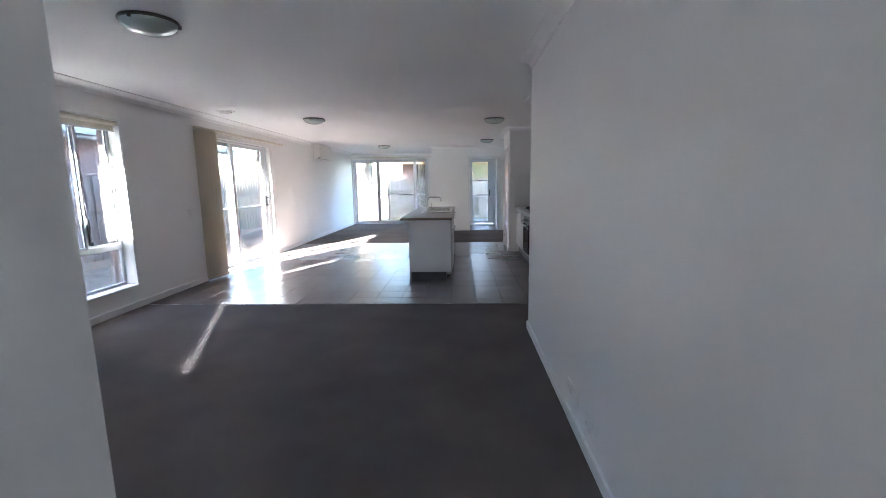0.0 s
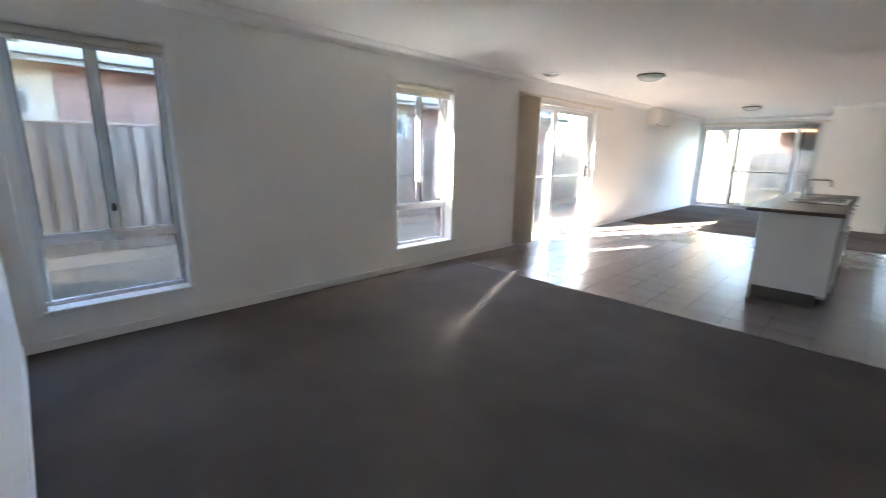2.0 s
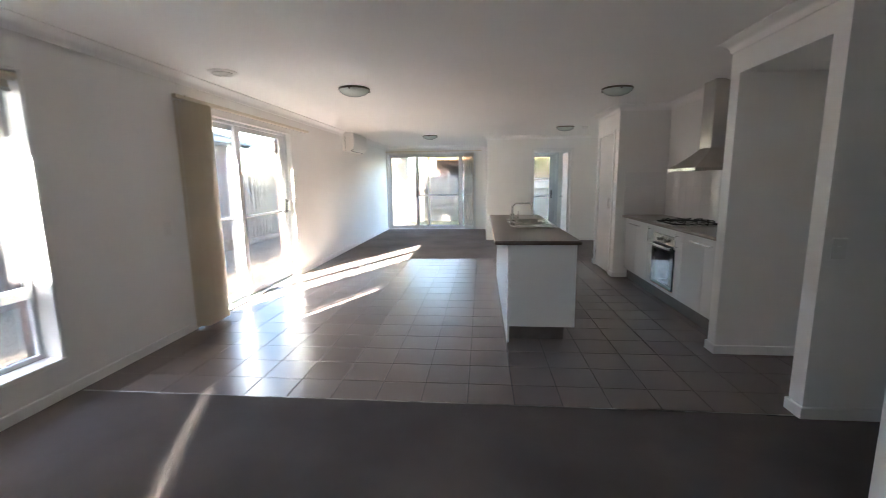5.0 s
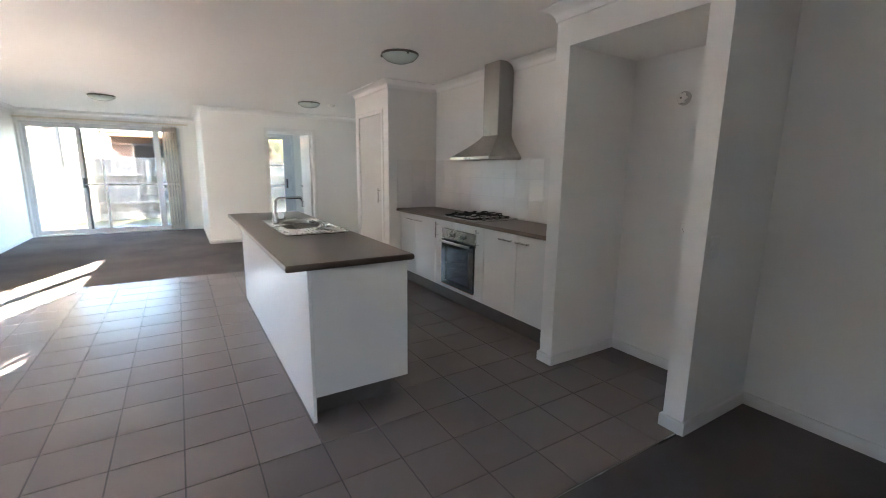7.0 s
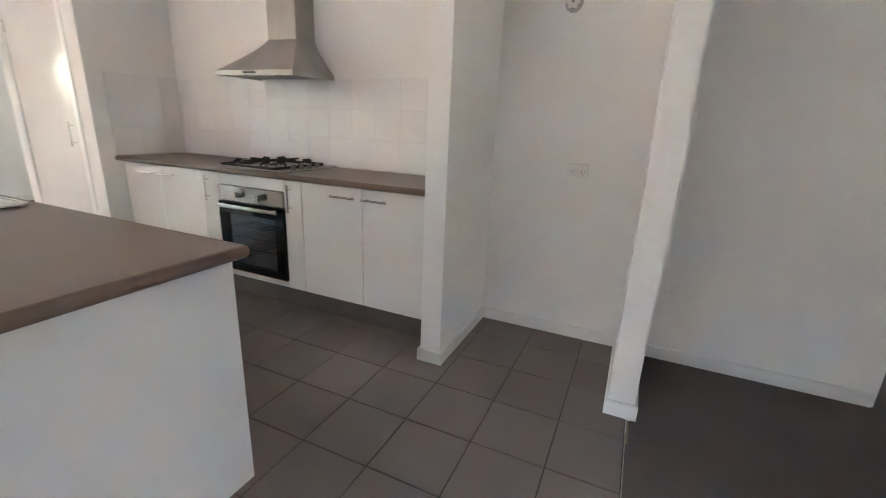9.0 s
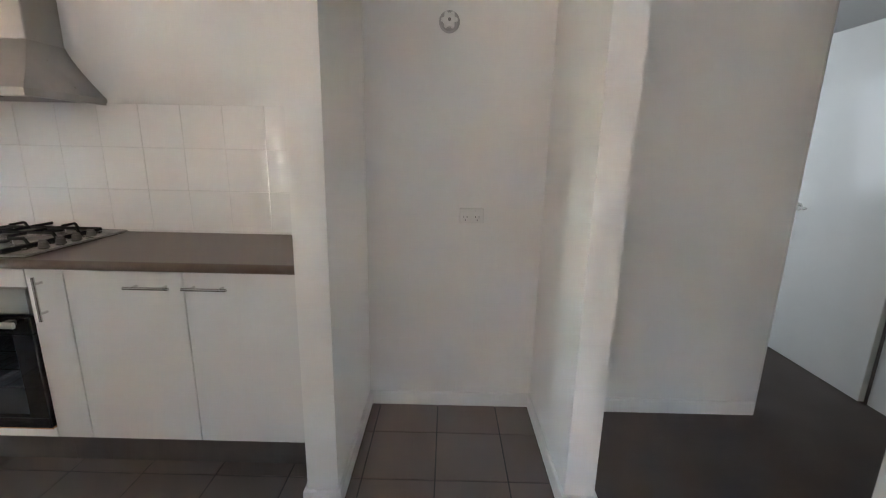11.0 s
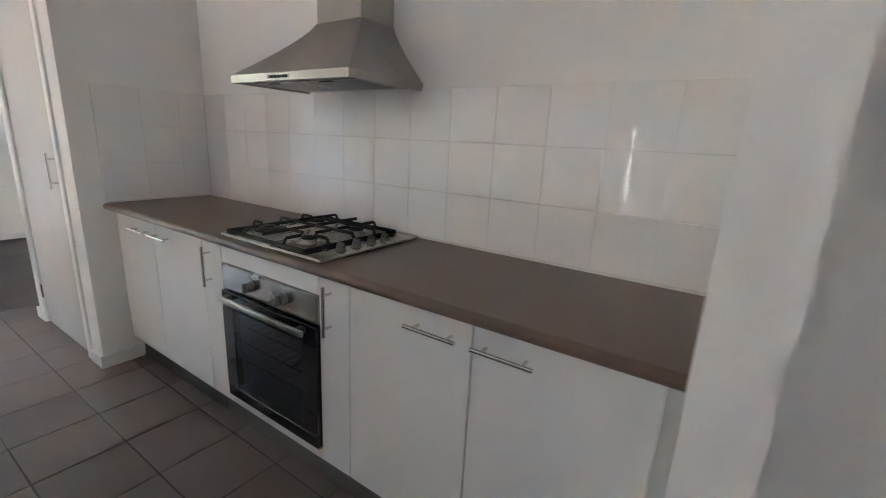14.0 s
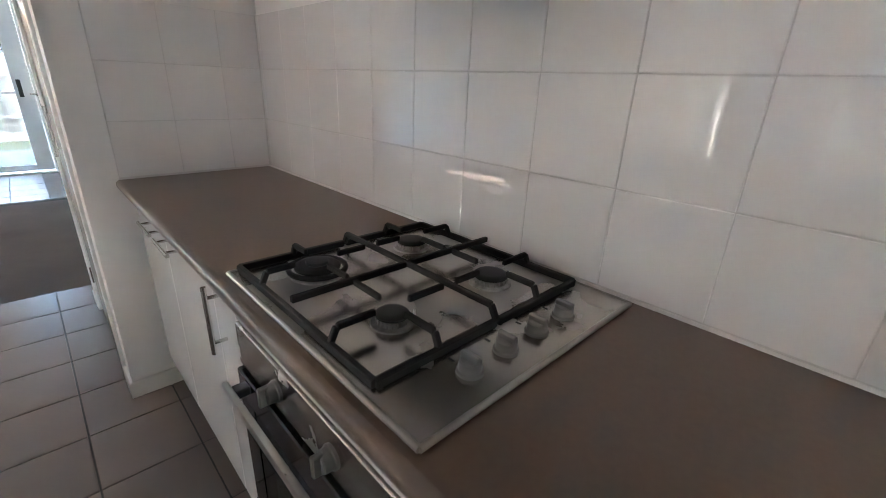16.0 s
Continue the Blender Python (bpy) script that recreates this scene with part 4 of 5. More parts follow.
# range hood
hood = thing("range_hood", (1.15, 7.085, 1.47), "stainless steel canopy range hood with a square flue", "range hood")
hx, hy0, hy1, hz = 0.925, 6.73, 7.385, 1.476
cx0, cy0, cy1, cz = 1.135, 6.882, 7.122, 1.712
band = box(hx, XK - 0.001, hy0, hy0 + 0.002, hz, hz + 0.028)
box(hx, XK - 0.001, hy1 - 0.002, hy1, hz, hz + 0.028, bm=band)
box(hx, hx + 0.002, hy0 + 0.002, hy1 - 0.002, hz, hz + 0.028, bm=band)
part("front_band", band, STEEL, hood)
can = bmesh.new()
rings = []
for s in range(9):
    t = s / 8
    e = 1 - (1 - t) ** 1.25
    rings.append([can.verts.new(p) for p in ((XK - 0.001, hy0 + (cy0 - hy0) * e, hz + 0.028 + (cz - hz - 0.028) * t), (hx + (cx0 - hx) * e, hy0 + (cy0 - hy0) * e, hz + 0.028 + (cz - hz - 0.028) * t),
                                         (hx + (cx0 - hx) * e, hy1 + (cy1 - hy1) * e, hz + 0.028 + (cz - hz - 0.028) * t), (XK - 0.001, hy1 + (cy1 - hy1) * e, hz + 0.028 + (cz - hz - 0.028) * t))])
for lo, hi in zip(rings, rings[1:]):
    for i in range(3):
        can.faces.new((lo[i], lo[i + 1], hi[i + 1], hi[i]))
part("canopy", can, STEEL, hood, smooth=20)
part("flue", box(cx0, XK - 0.001, cy0, cy1, cz - 0.002, H - 0.001, 0.004), STEEL, hood)
und = box(hx + 0.003, XK - 0.003, hy0 + 0.003, hy1 - 0.003, hz + 0.010, hz + 0.014)
part("underside", und, STEEL, hood)
for a, b in ((hy0 + 0.04, 7.08), (7.095, hy1 - 0.04)):
    f = part("grease_filter", box(hx + 0.07, XK - 0.07, a, b, hz + 0.004, hz + 0.009, 0.002), BURNER, hood, "aluminium mesh grease filter")
    part("filter_mesh", box(hx + 0.09, XK - 0.09, a + 0.02, b - 0.02, hz + 0.0030, hz + 0.0042), MESH, f, smooth=0.0)
    part("filter_catch", box(hx + 0.074, hx + 0.086, (a + b) / 2 - 0.03, (a + b) / 2 + 0.03, hz + 0.0005, hz + 0.0042, 0.001), SLOT, f)
part("button_panel", box(hx - 0.0012, hx - 0.0002, 7.02, 7.15, hz + 0.007, hz + 0.021), CHROME, hood)
for i in range(5):
    part("button", box(hx - 0.006, hx - 0.0012, 7.036 + i * 0.021, 7.049 + i * 0.021, hz + 0.009, hz + 0.019, 0.001), RUBBER, hood)

# ---- island ----
IX0, IX1, IY0, IY1 = -1.005, -0.435, 5.705, 8.38
bi = thing("island_worktop", (-0.76, 7.06, 0.865), "brown laminate island worktop overhanging one side", "worktop")
top = bmesh.new()
hx0, hx1, hy_0, hy_1 = -0.83, -0.47, 6.98, 7.65
for z in (0.865, 0.9):
    o = [top.verts.new((x, y, z)) for x, y in ((-1.106, 5.684), (-0.417, 5.684), (-0.417, 8.438), (-1.106, 8.438))]
    i = [top.verts.new((x, y, z)) for x, y in ((hx0, hy_0), (hx1, hy_0), (hx1, hy_1), (hx0, hy_1))]
    for k in range(4):
        top.faces.new((o[k], o[(k + 1) % 4], i[(k + 1) % 4], i[k]))
top.verts.ensure_lookup_table()
for k in range(4):
    top.faces.new((top.verts[4 + k], top.verts[4 + (k + 1) % 4], top.verts[12 + (k + 1) % 4], top.verts[12 + k]))
part("top", top, WORKTOP, bi, smooth=0.0)
round_edge = [(0, 0.865), (0, 0.9), (0.005, 0.8995), (0.0095, 0.895), (0.012, 0.886), (0.012, 0.879), (0.0095, 0.870), (0.005, 0.8655)]
part("edge_band", sweep(round_edge, [(-0.76, 5.684), (-1.106, 5.684), (-1.106, 8.438), (-0.417, 8.438), (-0.417, 5.684), (-0.76, 5.684)]), WORKTOP, bi, smooth=50)
isl = thing("island_cabinet", (-0.72, 7.0, 0), "white kitchen island cabinet on a brown kickboard", "cabinet")
part("back_panel", box(IX0, IX0 + 0.018, IY0, IY1, 0.002, 0.864, 0.001), CABINET, isl)
part("end_panel", box(IX0 + 0.019, IX1, IY0, IY0 + 0.018, 0.15, 0.864, 0.001), CABINET, isl)
part("far_panel", box(IX0 + 0.019, IX1, IY1 - 0.018, IY1, 0.15, 0.864, 0.001), CABINET, isl)
part("body", box(IX0 + 0.019, IX1 - 0.02, 6.62, IY1 - 0.02, 0.15, 0.72), CABINET, isl)
kb = box(IX0 + 0.019, -0.505, IY0 + 0.10, IY0 + 0.115, 0.001, 0.15)
box(-0.52, -0.505, IY0 + 0.115, IY1 - 0.05, 0.001, 0.15, bm=kb)
part("kickboard", kb, KICK, isl, "brown kickboard")
for a, b in ((6.625, 7.20), (7.20, 7.78), (7.78, 8.36)):
    d = part("door", box(IX1 - 0.018, IX1, a + 0.0015, b - 0.0015, 0.153, 0.858, 0.001), CABINET, isl)
    hbm = rod((IX1 + 0.032, b - 0.20, 0.79), (IX1 + 0.032, b - 0.035, 0.79), 0.0058, seg=12)
    for y in (b - 0.172, b - 0.063):
        rod((IX1, y, 0.79), (IX1 + 0.032, y, 0.79), 0.0045, seg=8, bm=hbm)
    part("handle", hbm, CHROME, d)
dw = thing("dishwasher", (-0.6, 6.30, 0.02), "steel-fronted dishwasher under the island worktop", "dishwasher")
part("casing", box(IX0 + 0.03, IX1 - 0.005, 6.02, 6.61, 0.05, 0.86), STEEL, dw)
part("door", box(IX1 - 0.004, IX1 + 0.022, 6.02, 6.61, 0.12, 0.735, 0.004), STEEL, dw)
part("control_strip", box(IX1 - 0.004, IX1 + 0.022, 6.02, 6.61, 0.738, 0.858, 0.004), STEEL, dw)
part("handle", tube([(IX1 + 0.022, 6.08, 0.70), (IX1 + 0.05, 6.08, 0.70), (IX1 + 0.05, 6.55, 0.70), (IX1 + 0.022, 6.55, 0.70)], 0.008), CHROME, dw)
for x, y in ((-0.95, 6.05), (-0.47, 6.05), (-0.95, 6.58), (-0.47, 6.58)):
    part("foot", rod((x, y, 0.0), (x, y, 0.05), 0.016, seg=10), RUBBER, dw)

sk = thing("sink", (-0.665, 7.2, KT), "stainless steel double-bowl sink with a ribbed drainer", "sink")
SX0, SX1, SY0, SY1 = -0.910, -0.448, 6.645, 7.675


def bowl(x0, x1, y0, y1, depth):
    """An open bowl with rounded corners, rim down to a flat bottom."""
    bm, rows = bmesh.new(), []
    for inset, z, r in ((-0.012, KT + 0.0062, 0.07), (0.0, KT + 0.004, 0.06), (0.006, KT - 0.02, 0.055), (0.02, KT - depth, 0.045), (0.05, KT - depth - 0.008, 0.03)):
        row = []
        for cx, cy, a0 in ((x1 - inset - r, y1 - inset - r, 0), (x0 + inset + r, y1 - inset - r, 90), (x0 + inset + r, y0 + inset + r, 180), (x1 - inset - r, y0 + inset + r, 270)):
            for k in range(6):
                a = radians(a0 + 18 * k)
                row.append(bm.verts.new((cx + r * math.cos(a), cy + r * math.sin(a), z)))
        rows.append(row)
    for lo, hi in zip(rows, rows[1:]):
        for i in range(len(lo)):
            bm.faces.new((lo[i], lo[(i + 1) % len(lo)], hi[(i + 1) % len(lo)], hi[i]))
    bm.faces.new(rows[-1])
    return bm


def corner(cx, cy, r, a0):
    return [(cx + r * math.cos(radians(a0 + 15 * k)), cy + r * math.sin(radians(a0 + 15 * k))) for k in range(7)]


CR = 0.05
near_edge = corner(SX0 + CR, SY0 + CR, CR, 180) + corner(SX1 - CR, SY0 + CR, CR, 270)
far_edge = corner(SX1 - CR, SY1 - CR, CR, 0) + corner(SX0 + CR, SY1 - CR, CR, 90)
rim = prism(near_edge + [(SX1, 6.985), (SX0, 6.985)], "z", KT + 0.0005, KT + 0.005)
prism(far_edge + [(SX0, 7.60), (SX1, 7.60)], "z", KT + 0.0005, KT + 0.005, rim)
box(SX0, SX0 + 0.075, 6.985, 7.60, KT + 0.0005, KT + 0.005, 0.001, rim)
box(SX1 - 0.04, SX1, 6.985, 7.60, KT + 0.0005, KT + 0.005, 0.001, rim)
box(SX0 + 0.075, SX1 - 0.04, 7.24, 7.29, KT + 0.0005, KT + 0.005, 0.001, rim)
bmesh.ops.recalc_face_normals(rim, faces=rim.faces[:])
part("rim", rim, STEEL_FLAT, sk)
edge = [(x, y, KT + 0.005) for x, y in near_edge + far_edge]
part("rim_bead", tube(edge + edge[:1], 0.0045, 8), STEEL_FLAT, sk)
for a, b, d in ((6.985, 7.24, 0.10), (7.29, 7.60, 0.16)):
    bw = part("bowl", bowl(SX0 + 0.075, SX1 - 0.04, a, b, d), STEEL_FLAT, sk, smooth=60)
    part("plug_hole", lathe([(0.038, 0), (0.036, 0.003), (0.02, 0.002)], ((SX0 + SX1) / 2 + 0.02, (a + b) / 2, KT - d - 0.0075), 20), CHROME, bw)
for k in range(9):
    x = SX0 + 0.085 + k * 0.037
    part("drainer_rib", tube([(x, 6.70, KT + 0.0055), (x * 0.55 - 0.30, 6.955, KT + 0.0055)], 0.004, 8), STEEL_FLAT, sk)
tap = thing("mixer_tap", (-0.862, 7.27, KT + 0.005), "chrome gooseneck kitchen mixer tap on the sink", "tap")
part("tap_body", lathe([(0.028, 0), (0.027, 0.008), (0.023, 0.012), (0.023, 0.10), (0.021, 0.105)], (-0.862, 7.27, KT + 0.005), 24), CHROME, tap)
neck = [(-0.862, 7.27, KT + 0.10), (-0.862, 7.27, KT + 0.178)]
neck += [(-0.862 + 0.05 - 0.05 * math.cos(a), 7.27, KT + 0.178 + 0.05 * math.sin(a)) for a in (0.4, 0.8, 1.2, 1.57)]
neck += [(-0.665, 7.27, KT + 0.228)] + [(-0.665 + 0.03 * math.sin(a), 7.27, KT + 0.198 + 0.03 * math.cos(a)) for a in (0.5, 1.0, 1.57)] + [(-0.635, 7.27, KT + 0.15)]
part("spout", tube(neck, 0.0115, 14), CHROME, tap)
part("tap_lever", tube([(-0.84, 7.25, KT + 0.055), (-0.80, 7.235, KT + 0.06), (-0.795, 7.233, KT + 0.135)], 0.006), CHROME, tap)

# ---- small fixtures ----
def oyster(x, y, r=0.165):
    l = thing("ceiling_light", (x, y, H - 0.09), "round oyster ceiling light with a frosted bowl, off", "ceiling light", "oyster ceiling lights")
    part("base_ring", lathe([(r, 0), (r + 0.004, 0.006), (r + 0.002, 0.016), (r - 0.012, 0.022)], (x, y, H), 40, axis="-Z"), RING, l, "thin dark metal ring")
    part("bowl", lathe([(r - 0.004, 0.016), (r - 0.012, 0.035), (r - 0.04, 0.058), (r - 0.09, 0.076), (0.03, 0.083), (0.004, 0.084)], (x, y, H), 40, axis="-Z"), FROST, l, "frosted glass bowl", smooth=60)
    for k in range(3):
        a = k * 2.094 + 0.5
        part("clip", box(x + r * math.cos(a) - 0.008, x + r * math.cos(a) + 0.008, y + r * math.sin(a) - 0.008, y + r * math.sin(a) + 0.008, H - 0.034, H - 0.008, 0.002), RING, l)


for x, y in ((-2.235, 2.74), (-2.60, 6.83), (0.27, 7.23), (0.35, 10.68), (-2.38, 11.8)):
    oyster(x, y)


def duct_vent(x, y, r=0.125):
    v = thing("ceiling_vent", (x, y, H - 0.04), "round white heating vent in the ceiling", "vent", "ceiling heating vents")
    part("flange", lathe([(r, 0), (r, 0.004), (r - 0.02, 0.014), (r - 0.035, 0.012)], (x, y, H), 36, axis="-Z"), PLASTIC, v)
    # solid disc coloured dark for the shade inside the duct
    part("throat_shade", lathe([(0.088, 0.0095), (0.084, 0.0110), (0.002, 0.0112)], (x, y, H), 30, axis="-Z"), SLOT, v, "dark disc in place of the shaded opening behind the louvres")
    for k, rr in enumerate((0.082, 0.060, 0.038)):
        part("louvre_ring", lathe([(rr + 0.004, 0.010), (rr + 0.008, 0.018 + k * 0.004), (rr - 0.004, 0.026 + k * 0.004), (rr - 0.008, 0.018)], (x, y, H), 30, axis="-Z"), PLASTIC, v)
    part("centre_button", lathe([(0.02, 0.012), (0.02, 0.034), (0.012, 0.038)], (x, y, H), 20, axis="-Z"), PLASTIC, v)


duct_vent(-3.62, 1.80)
duct_vent(-3.56, 5.98)
sm = thing("smoke_alarm", (0.72, 10.72, H - 0.04), "round white smoke alarm on the ceiling", "smoke alarm")
part("alarm_base", lathe([(0.055, 0), (0.055, 0.012), (0.05, 0.014)], (0.72, 10.72, H), 28, axis="-Z"), PLASTIC, sm)
part("alarm_cap", lathe([(0.048, 0.014), (0.046, 0.030), (0.03, 0.040)], (0.72, 10.72, H), 28, axis="-Z"), PLASTIC, sm)

ac = thing("wall_air_conditioner", (XL + 0.1, 11.1, 2.0), "white wall-mounted split air conditioner", "air conditioner")
ay0, ay1 = 10.62, 11.60
part("ac_body", prism([(XL + 0.001, 2.02), (XL + 0.13, 2.02), (XL + 0.20, 2.06), (XL + 0.225, 2.14), (XL + 0.222, 2.34), (XL + 0.190, 2.376), (XL + 0.001, 2.386)], "y", ay0, ay1), AC_BODY, ac, smooth=50)
part("front_panel", prism([(XL + 0.227, 2.145), (XL + 0.233, 2.145), (XL + 0.231, 2.336), (XL + 0.224, 2.336)], "y", ay0 + 0.02, ay1 - 0.02), AC_BODY, ac)
# solid dark strip for the shaded mouth; the body has no opening
part("outlet", prism([(XL + 0.135, 2.021), (XL + 0.140, 2.016), (XL + 0.208, 2.056), (XL + 0.204, 2.062)], "y", ay0 + 0.07, ay1 - 0.07), SLOT, ac)
for k in range(2):
    part("louvre", prism([(XL + 0.160 + k * 0.032, 2.022 + k * 0.022), (XL + 0.168 + k * 0.032, 2.018 + k * 0.022), (XL + 0.190 + k * 0.032, 2.042 + k * 0.022), (XL + 0.184 + k * 0.032, 2.046 + k * 0.022)], "y", ay0 + 0.08, ay1 - 0.08), AC_BODY, ac)
part("seam", box(XL + 0.05, XL + 0.055, ay0 - 0.001, ay1 + 0.001, 2.022, 2.300), SLOT, ac, smooth=0.0)

pir = thing("motion_sensor", (XL + 0.05, YN + 0.06, 2.2), "white corner movement sensor high on the wall", "sensor")
part("sensor_body", box(XL + 0.002, XL + 0.055, YN + 0.002, YN + 0.06, 2.18, 2.29, 0.012, seg=3), PLASTIC, pir)
part("sensor_lens", box(XL + 0.052, XL + 0.062, YN + 0.012, YN + 0.052, 2.195, 2.24, 0.004, seg=2), FROST, pir)


def wall_plate(name, axis, at, side, u, z, w=0.115, h=0.072, kind_="outlet", label="white double power outlet on the wall"):
    """A switch or outlet plate on a wall, with its rockers and slots."""
    p = thing(name, (at, u, z) if axis == "x" else (u, at, z), label, "outlet" if kind_ == "outlet" else "switch", "wall plates")
    def b(u0, u1, z0, z1, t0, t1, bev=0.0, bm=None):
        a, c = sorted((at + side * t0, at + side * t1))
        return box(a, c, u0, u1, z0, z1, bev, bm) if axis == "x" else box(u0, u1, a, c, z0, z1, bev, bm)
    part("plate", b(u - w / 2, u + w / 2, z - h / 2, z + h / 2, 0.0005, 0.009, 0.003), PLASTIC, p)
    if kind_ == "outlet":
        for c in (-0.028, 0.028):
            part("rocker", b(u + c * 0.45 - 0.006, u + c * 0.45 + 0.006, z + 0.012, z + 0.028, 0.009, 0.012, 0.001), PLASTIC, p)
            for du, dz in ((-0.008, -0.006), (0.008, -0.006), (0, -0.020)):
                # grey blocks whose colour gives the shade of pin holes; nothing is cut
                part("pin_slot", b(u + c + du - 0.0015, u + c + du + 0.0015, z + dz - 0.005, z + dz + 0.005, 0.0088, 0.0094), PIN, p, smooth=0.0)
    elif kind_ == "switch":
        part("rocker", b(u - 0.007, u + 0.007, z - 0.012, z + 0.012, 0.009, 0.012, 0.001), PLASTIC, p)
    return p


wall_plate("power_outlet", "x", XK, -1, 5.068, 1.01)
wall_plate("power_outlet", "x", XR, -1, 2.26, 0.205)
wall_plate("data_outlet", "x", XR, -1, 2.13, 0.19, 0.072, 0.115, "blank", "white aerial socket plate on the wall")
wall_plate("power_outlet", "x", XR, -1, 1.90, 0.185)
wall_plate("light_switch", "x", XL, 1, 5.64, 1.01, 0.075, 0.115, "switch", "white light switch plate beside the sliding door")
wall_plate("light_switch", "y", YA, -1, 0.72, 1.01, 0.075, 0.115, "switch", "white light switch plate on the pier")

wp = thing("water_point", (XK, 5.192, 1.848), "white scalloped stop tap high in the fridge alcove", "stop tap")
# ring coloured grey as the shadow that the tap throws on the wall
part("shadow_ring", lathe([(0.045, 0.0005), (0.045, 0.006), (0.038, 0.010), (0.030, 0.008)], (XK, 5.192, 1.848), 28, axis="-X"), TAP_SHADOW, wp)
part("stem", rod((XK - 0.006, 5.192, 1.848), (XK - 0.030, 5.192, 1.848), 0.010), PLASTIC, wp)
handle = lathe([(0.026, 0.024), (0.028, 0.029), (0.026, 0.040), (0.012, 0.044)], (XK, 5.192, 1.848), 28, axis="-X")
for k in range(6):
    a = k * math.pi / 3
    rod((XK - 0.026, 5.192 + 0.027 * math.cos(a), 1.848 + 0.027 * math.sin(a)), (XK - 0.040, 5.192 + 0.027 * math.cos(a), 1.848 + 0.027 * math.sin(a)), 0.0085, seg=10, bm=handle)
knob = part("tap_handle", handle, PLASTIC, wp, "white scalloped tap handle")
part("centre_cap", lathe([(0.007, 0.044), (0.006, 0.047), (0.002, 0.0475)], (XK, 5.192, 1.848), 16, axis="-X"), PIN, knob)


# ---- outside ----
GZ = -0.16
tagged(link("ground", box(-400, 400, -400, 400, GZ - 0.3, GZ), GRASS), "dry lawn and bare ground", "ground", kind="structure")
tagged(link("gravel_bed", box(-7.15, XL - OUT, 0.6, 20, GZ, GZ + 0.012), GRAVEL), "strip of pale gravel beside the house", "gravel", kind="structure")
tagged(link("patio", box(-4.2, 2.0, YF + OUT, YF + OUT + 1.9, GZ, -0.06), CONCRETE), "concrete slab outside the sliding door", "paving", kind="structure")


def fence(base, along, length, top, label, side=1):
    """A paling fence: overlapping boards on rails, a plinth board below and a capping on top."""
    f = thing("paling_fence", base, label, "fence", "paling fences")
    bx, by, bz = base
    vert = along == "y"
    rnd = random.Random(int(length * 10))
    boards = [block_mesh("paling", 0.016 if vert else w, w if vert else 0.016, top - bz - 0.19, WOOD) for w in (0.098, 0.102, 0.094)]
    n = int(length / 0.086)
    for i in range(n):
        off = 0.008 if i % 2 else 0.040
        u = i * 0.086 + rnd.uniform(-0.004, 0.004)
        p = shared("paling", boards[rnd.randrange(3)], f, (off, u, (top - bz - 0.19) / 2 + 0.17 + rnd.uniform(-0.006, 0.004)) if vert else (u, -off * side, (top - bz - 0.19) / 2 + 0.17 + rnd.uniform(-0.006, 0.004)))
        p.rotation_euler = (rnd.uniform(-0.006, 0.006), 0, 0) if vert else (0, rnd.uniform(-0.006, 0.006), 0)
    def b(u0, u1, t0, t1, z0, z1, bev):
        return box(bx + t0, bx + t1, by + u0, by + u1, bz + z0, bz + z1, bev) if vert else box(bx + u0, bx + u1, *sorted((by - side * t1, by - side * t0)), bz + z0, bz + z1, bev)
    part("plinth_board", b(0, length, 0.001, 0.03, 0.0, 0.165, 0.004), RAIL, f)
    part("capping", b(0, length, -0.03, 0.055, top - bz - 0.012, top - bz + 0.022, 0.005), RAIL, f)
    for z in (0.45, 1.25):
        part("rail", b(0, length, -0.05, 0.0, z, z + 0.07, 0.004), RAIL, f)
    for k in range(int(length / 2.4) + 1):
        part("post", b(k * 2.4, k * 2.4 + 0.09, -0.13, -0.05, 0, top - bz - 0.02, 0.004), RAIL, f)
    return f


fence((-7.22, -1.5, GZ), "y", 20.3, 1.62, "grey weathered timber paling fence along the side yard")
fence((-7.1, 18.85, GZ), "x", 13.2, 1.58, "grey weathered timber paling fence across the back yard", -1)


def brick_wall(parent, axis, at, side, u0, u1, z0, z1, near=None, mat=BRICK, holes=()):
    """Running-bond bricks standing 8 mm proud of a mortar face; those in the stretch near are parts, the rest one joined part."""
    course, pitch = 0.086, 0.24
    whole = block_mesh("brick", 0.016 if axis == "x" else 0.230, 0.230 if axis == "x" else 0.016, 0.076, mat, 0.003)
    rest, here = bmesh.new(), AT[parent]
    for r in range(int((z1 - z0) / course)):
        z = z0 + r * course + 0.043
        u = u0 + (0.115 if r % 2 else 0.0) + 0.115
        while u + 0.115 <= u1 + 0.001:
            if not any(h[0] < u + 0.115 and u - 0.115 < h[1] and h[2] < z + 0.04 and z - 0.04 < h[3] for h in holes):
                spot = Vector((at + side * 0.002, u, z) if axis == "x" else (u, at + side * 0.002, z))
                if near and near[0] <= u <= near[1] and z >= near[2]:
                    shared("brick", whole, parent, spot - here)
                else:
                    s = (0.016, 0.23, 0.076) if axis == "x" else (0.23, 0.016, 0.076)
                    bmesh.ops.create_cube(rest, size=1, matrix=Matrix.Translation(spot) @ Matrix.Diagonal((*s, 1))) if len(rest.verts) < 6000 else None
            u += pitch
    if rest.verts:
        tagged(part("brickwork", rest, mat, parent, smooth=0.0), kind="stuff")
    else:
        rest.free()


# the house next door, over the side fence
nx, ny0, ny1 = -8.55, -3.0, 14.1
nh = thing("neighbour_house", (nx - 3, 5, GZ), "brown brick house with slate gutters and a tiled roof", "house")
NW = [(0.05, 1.02, 0.9, 2.12), (6.2, 7.6, 0.9, 2.12)]
body = wall("wall", "x", nx, -0.2, ny0, ny1, GZ, 2.45, NW, MORTAR)
body.parent, body.location = nh, -AT[nh]
del body["kind"]
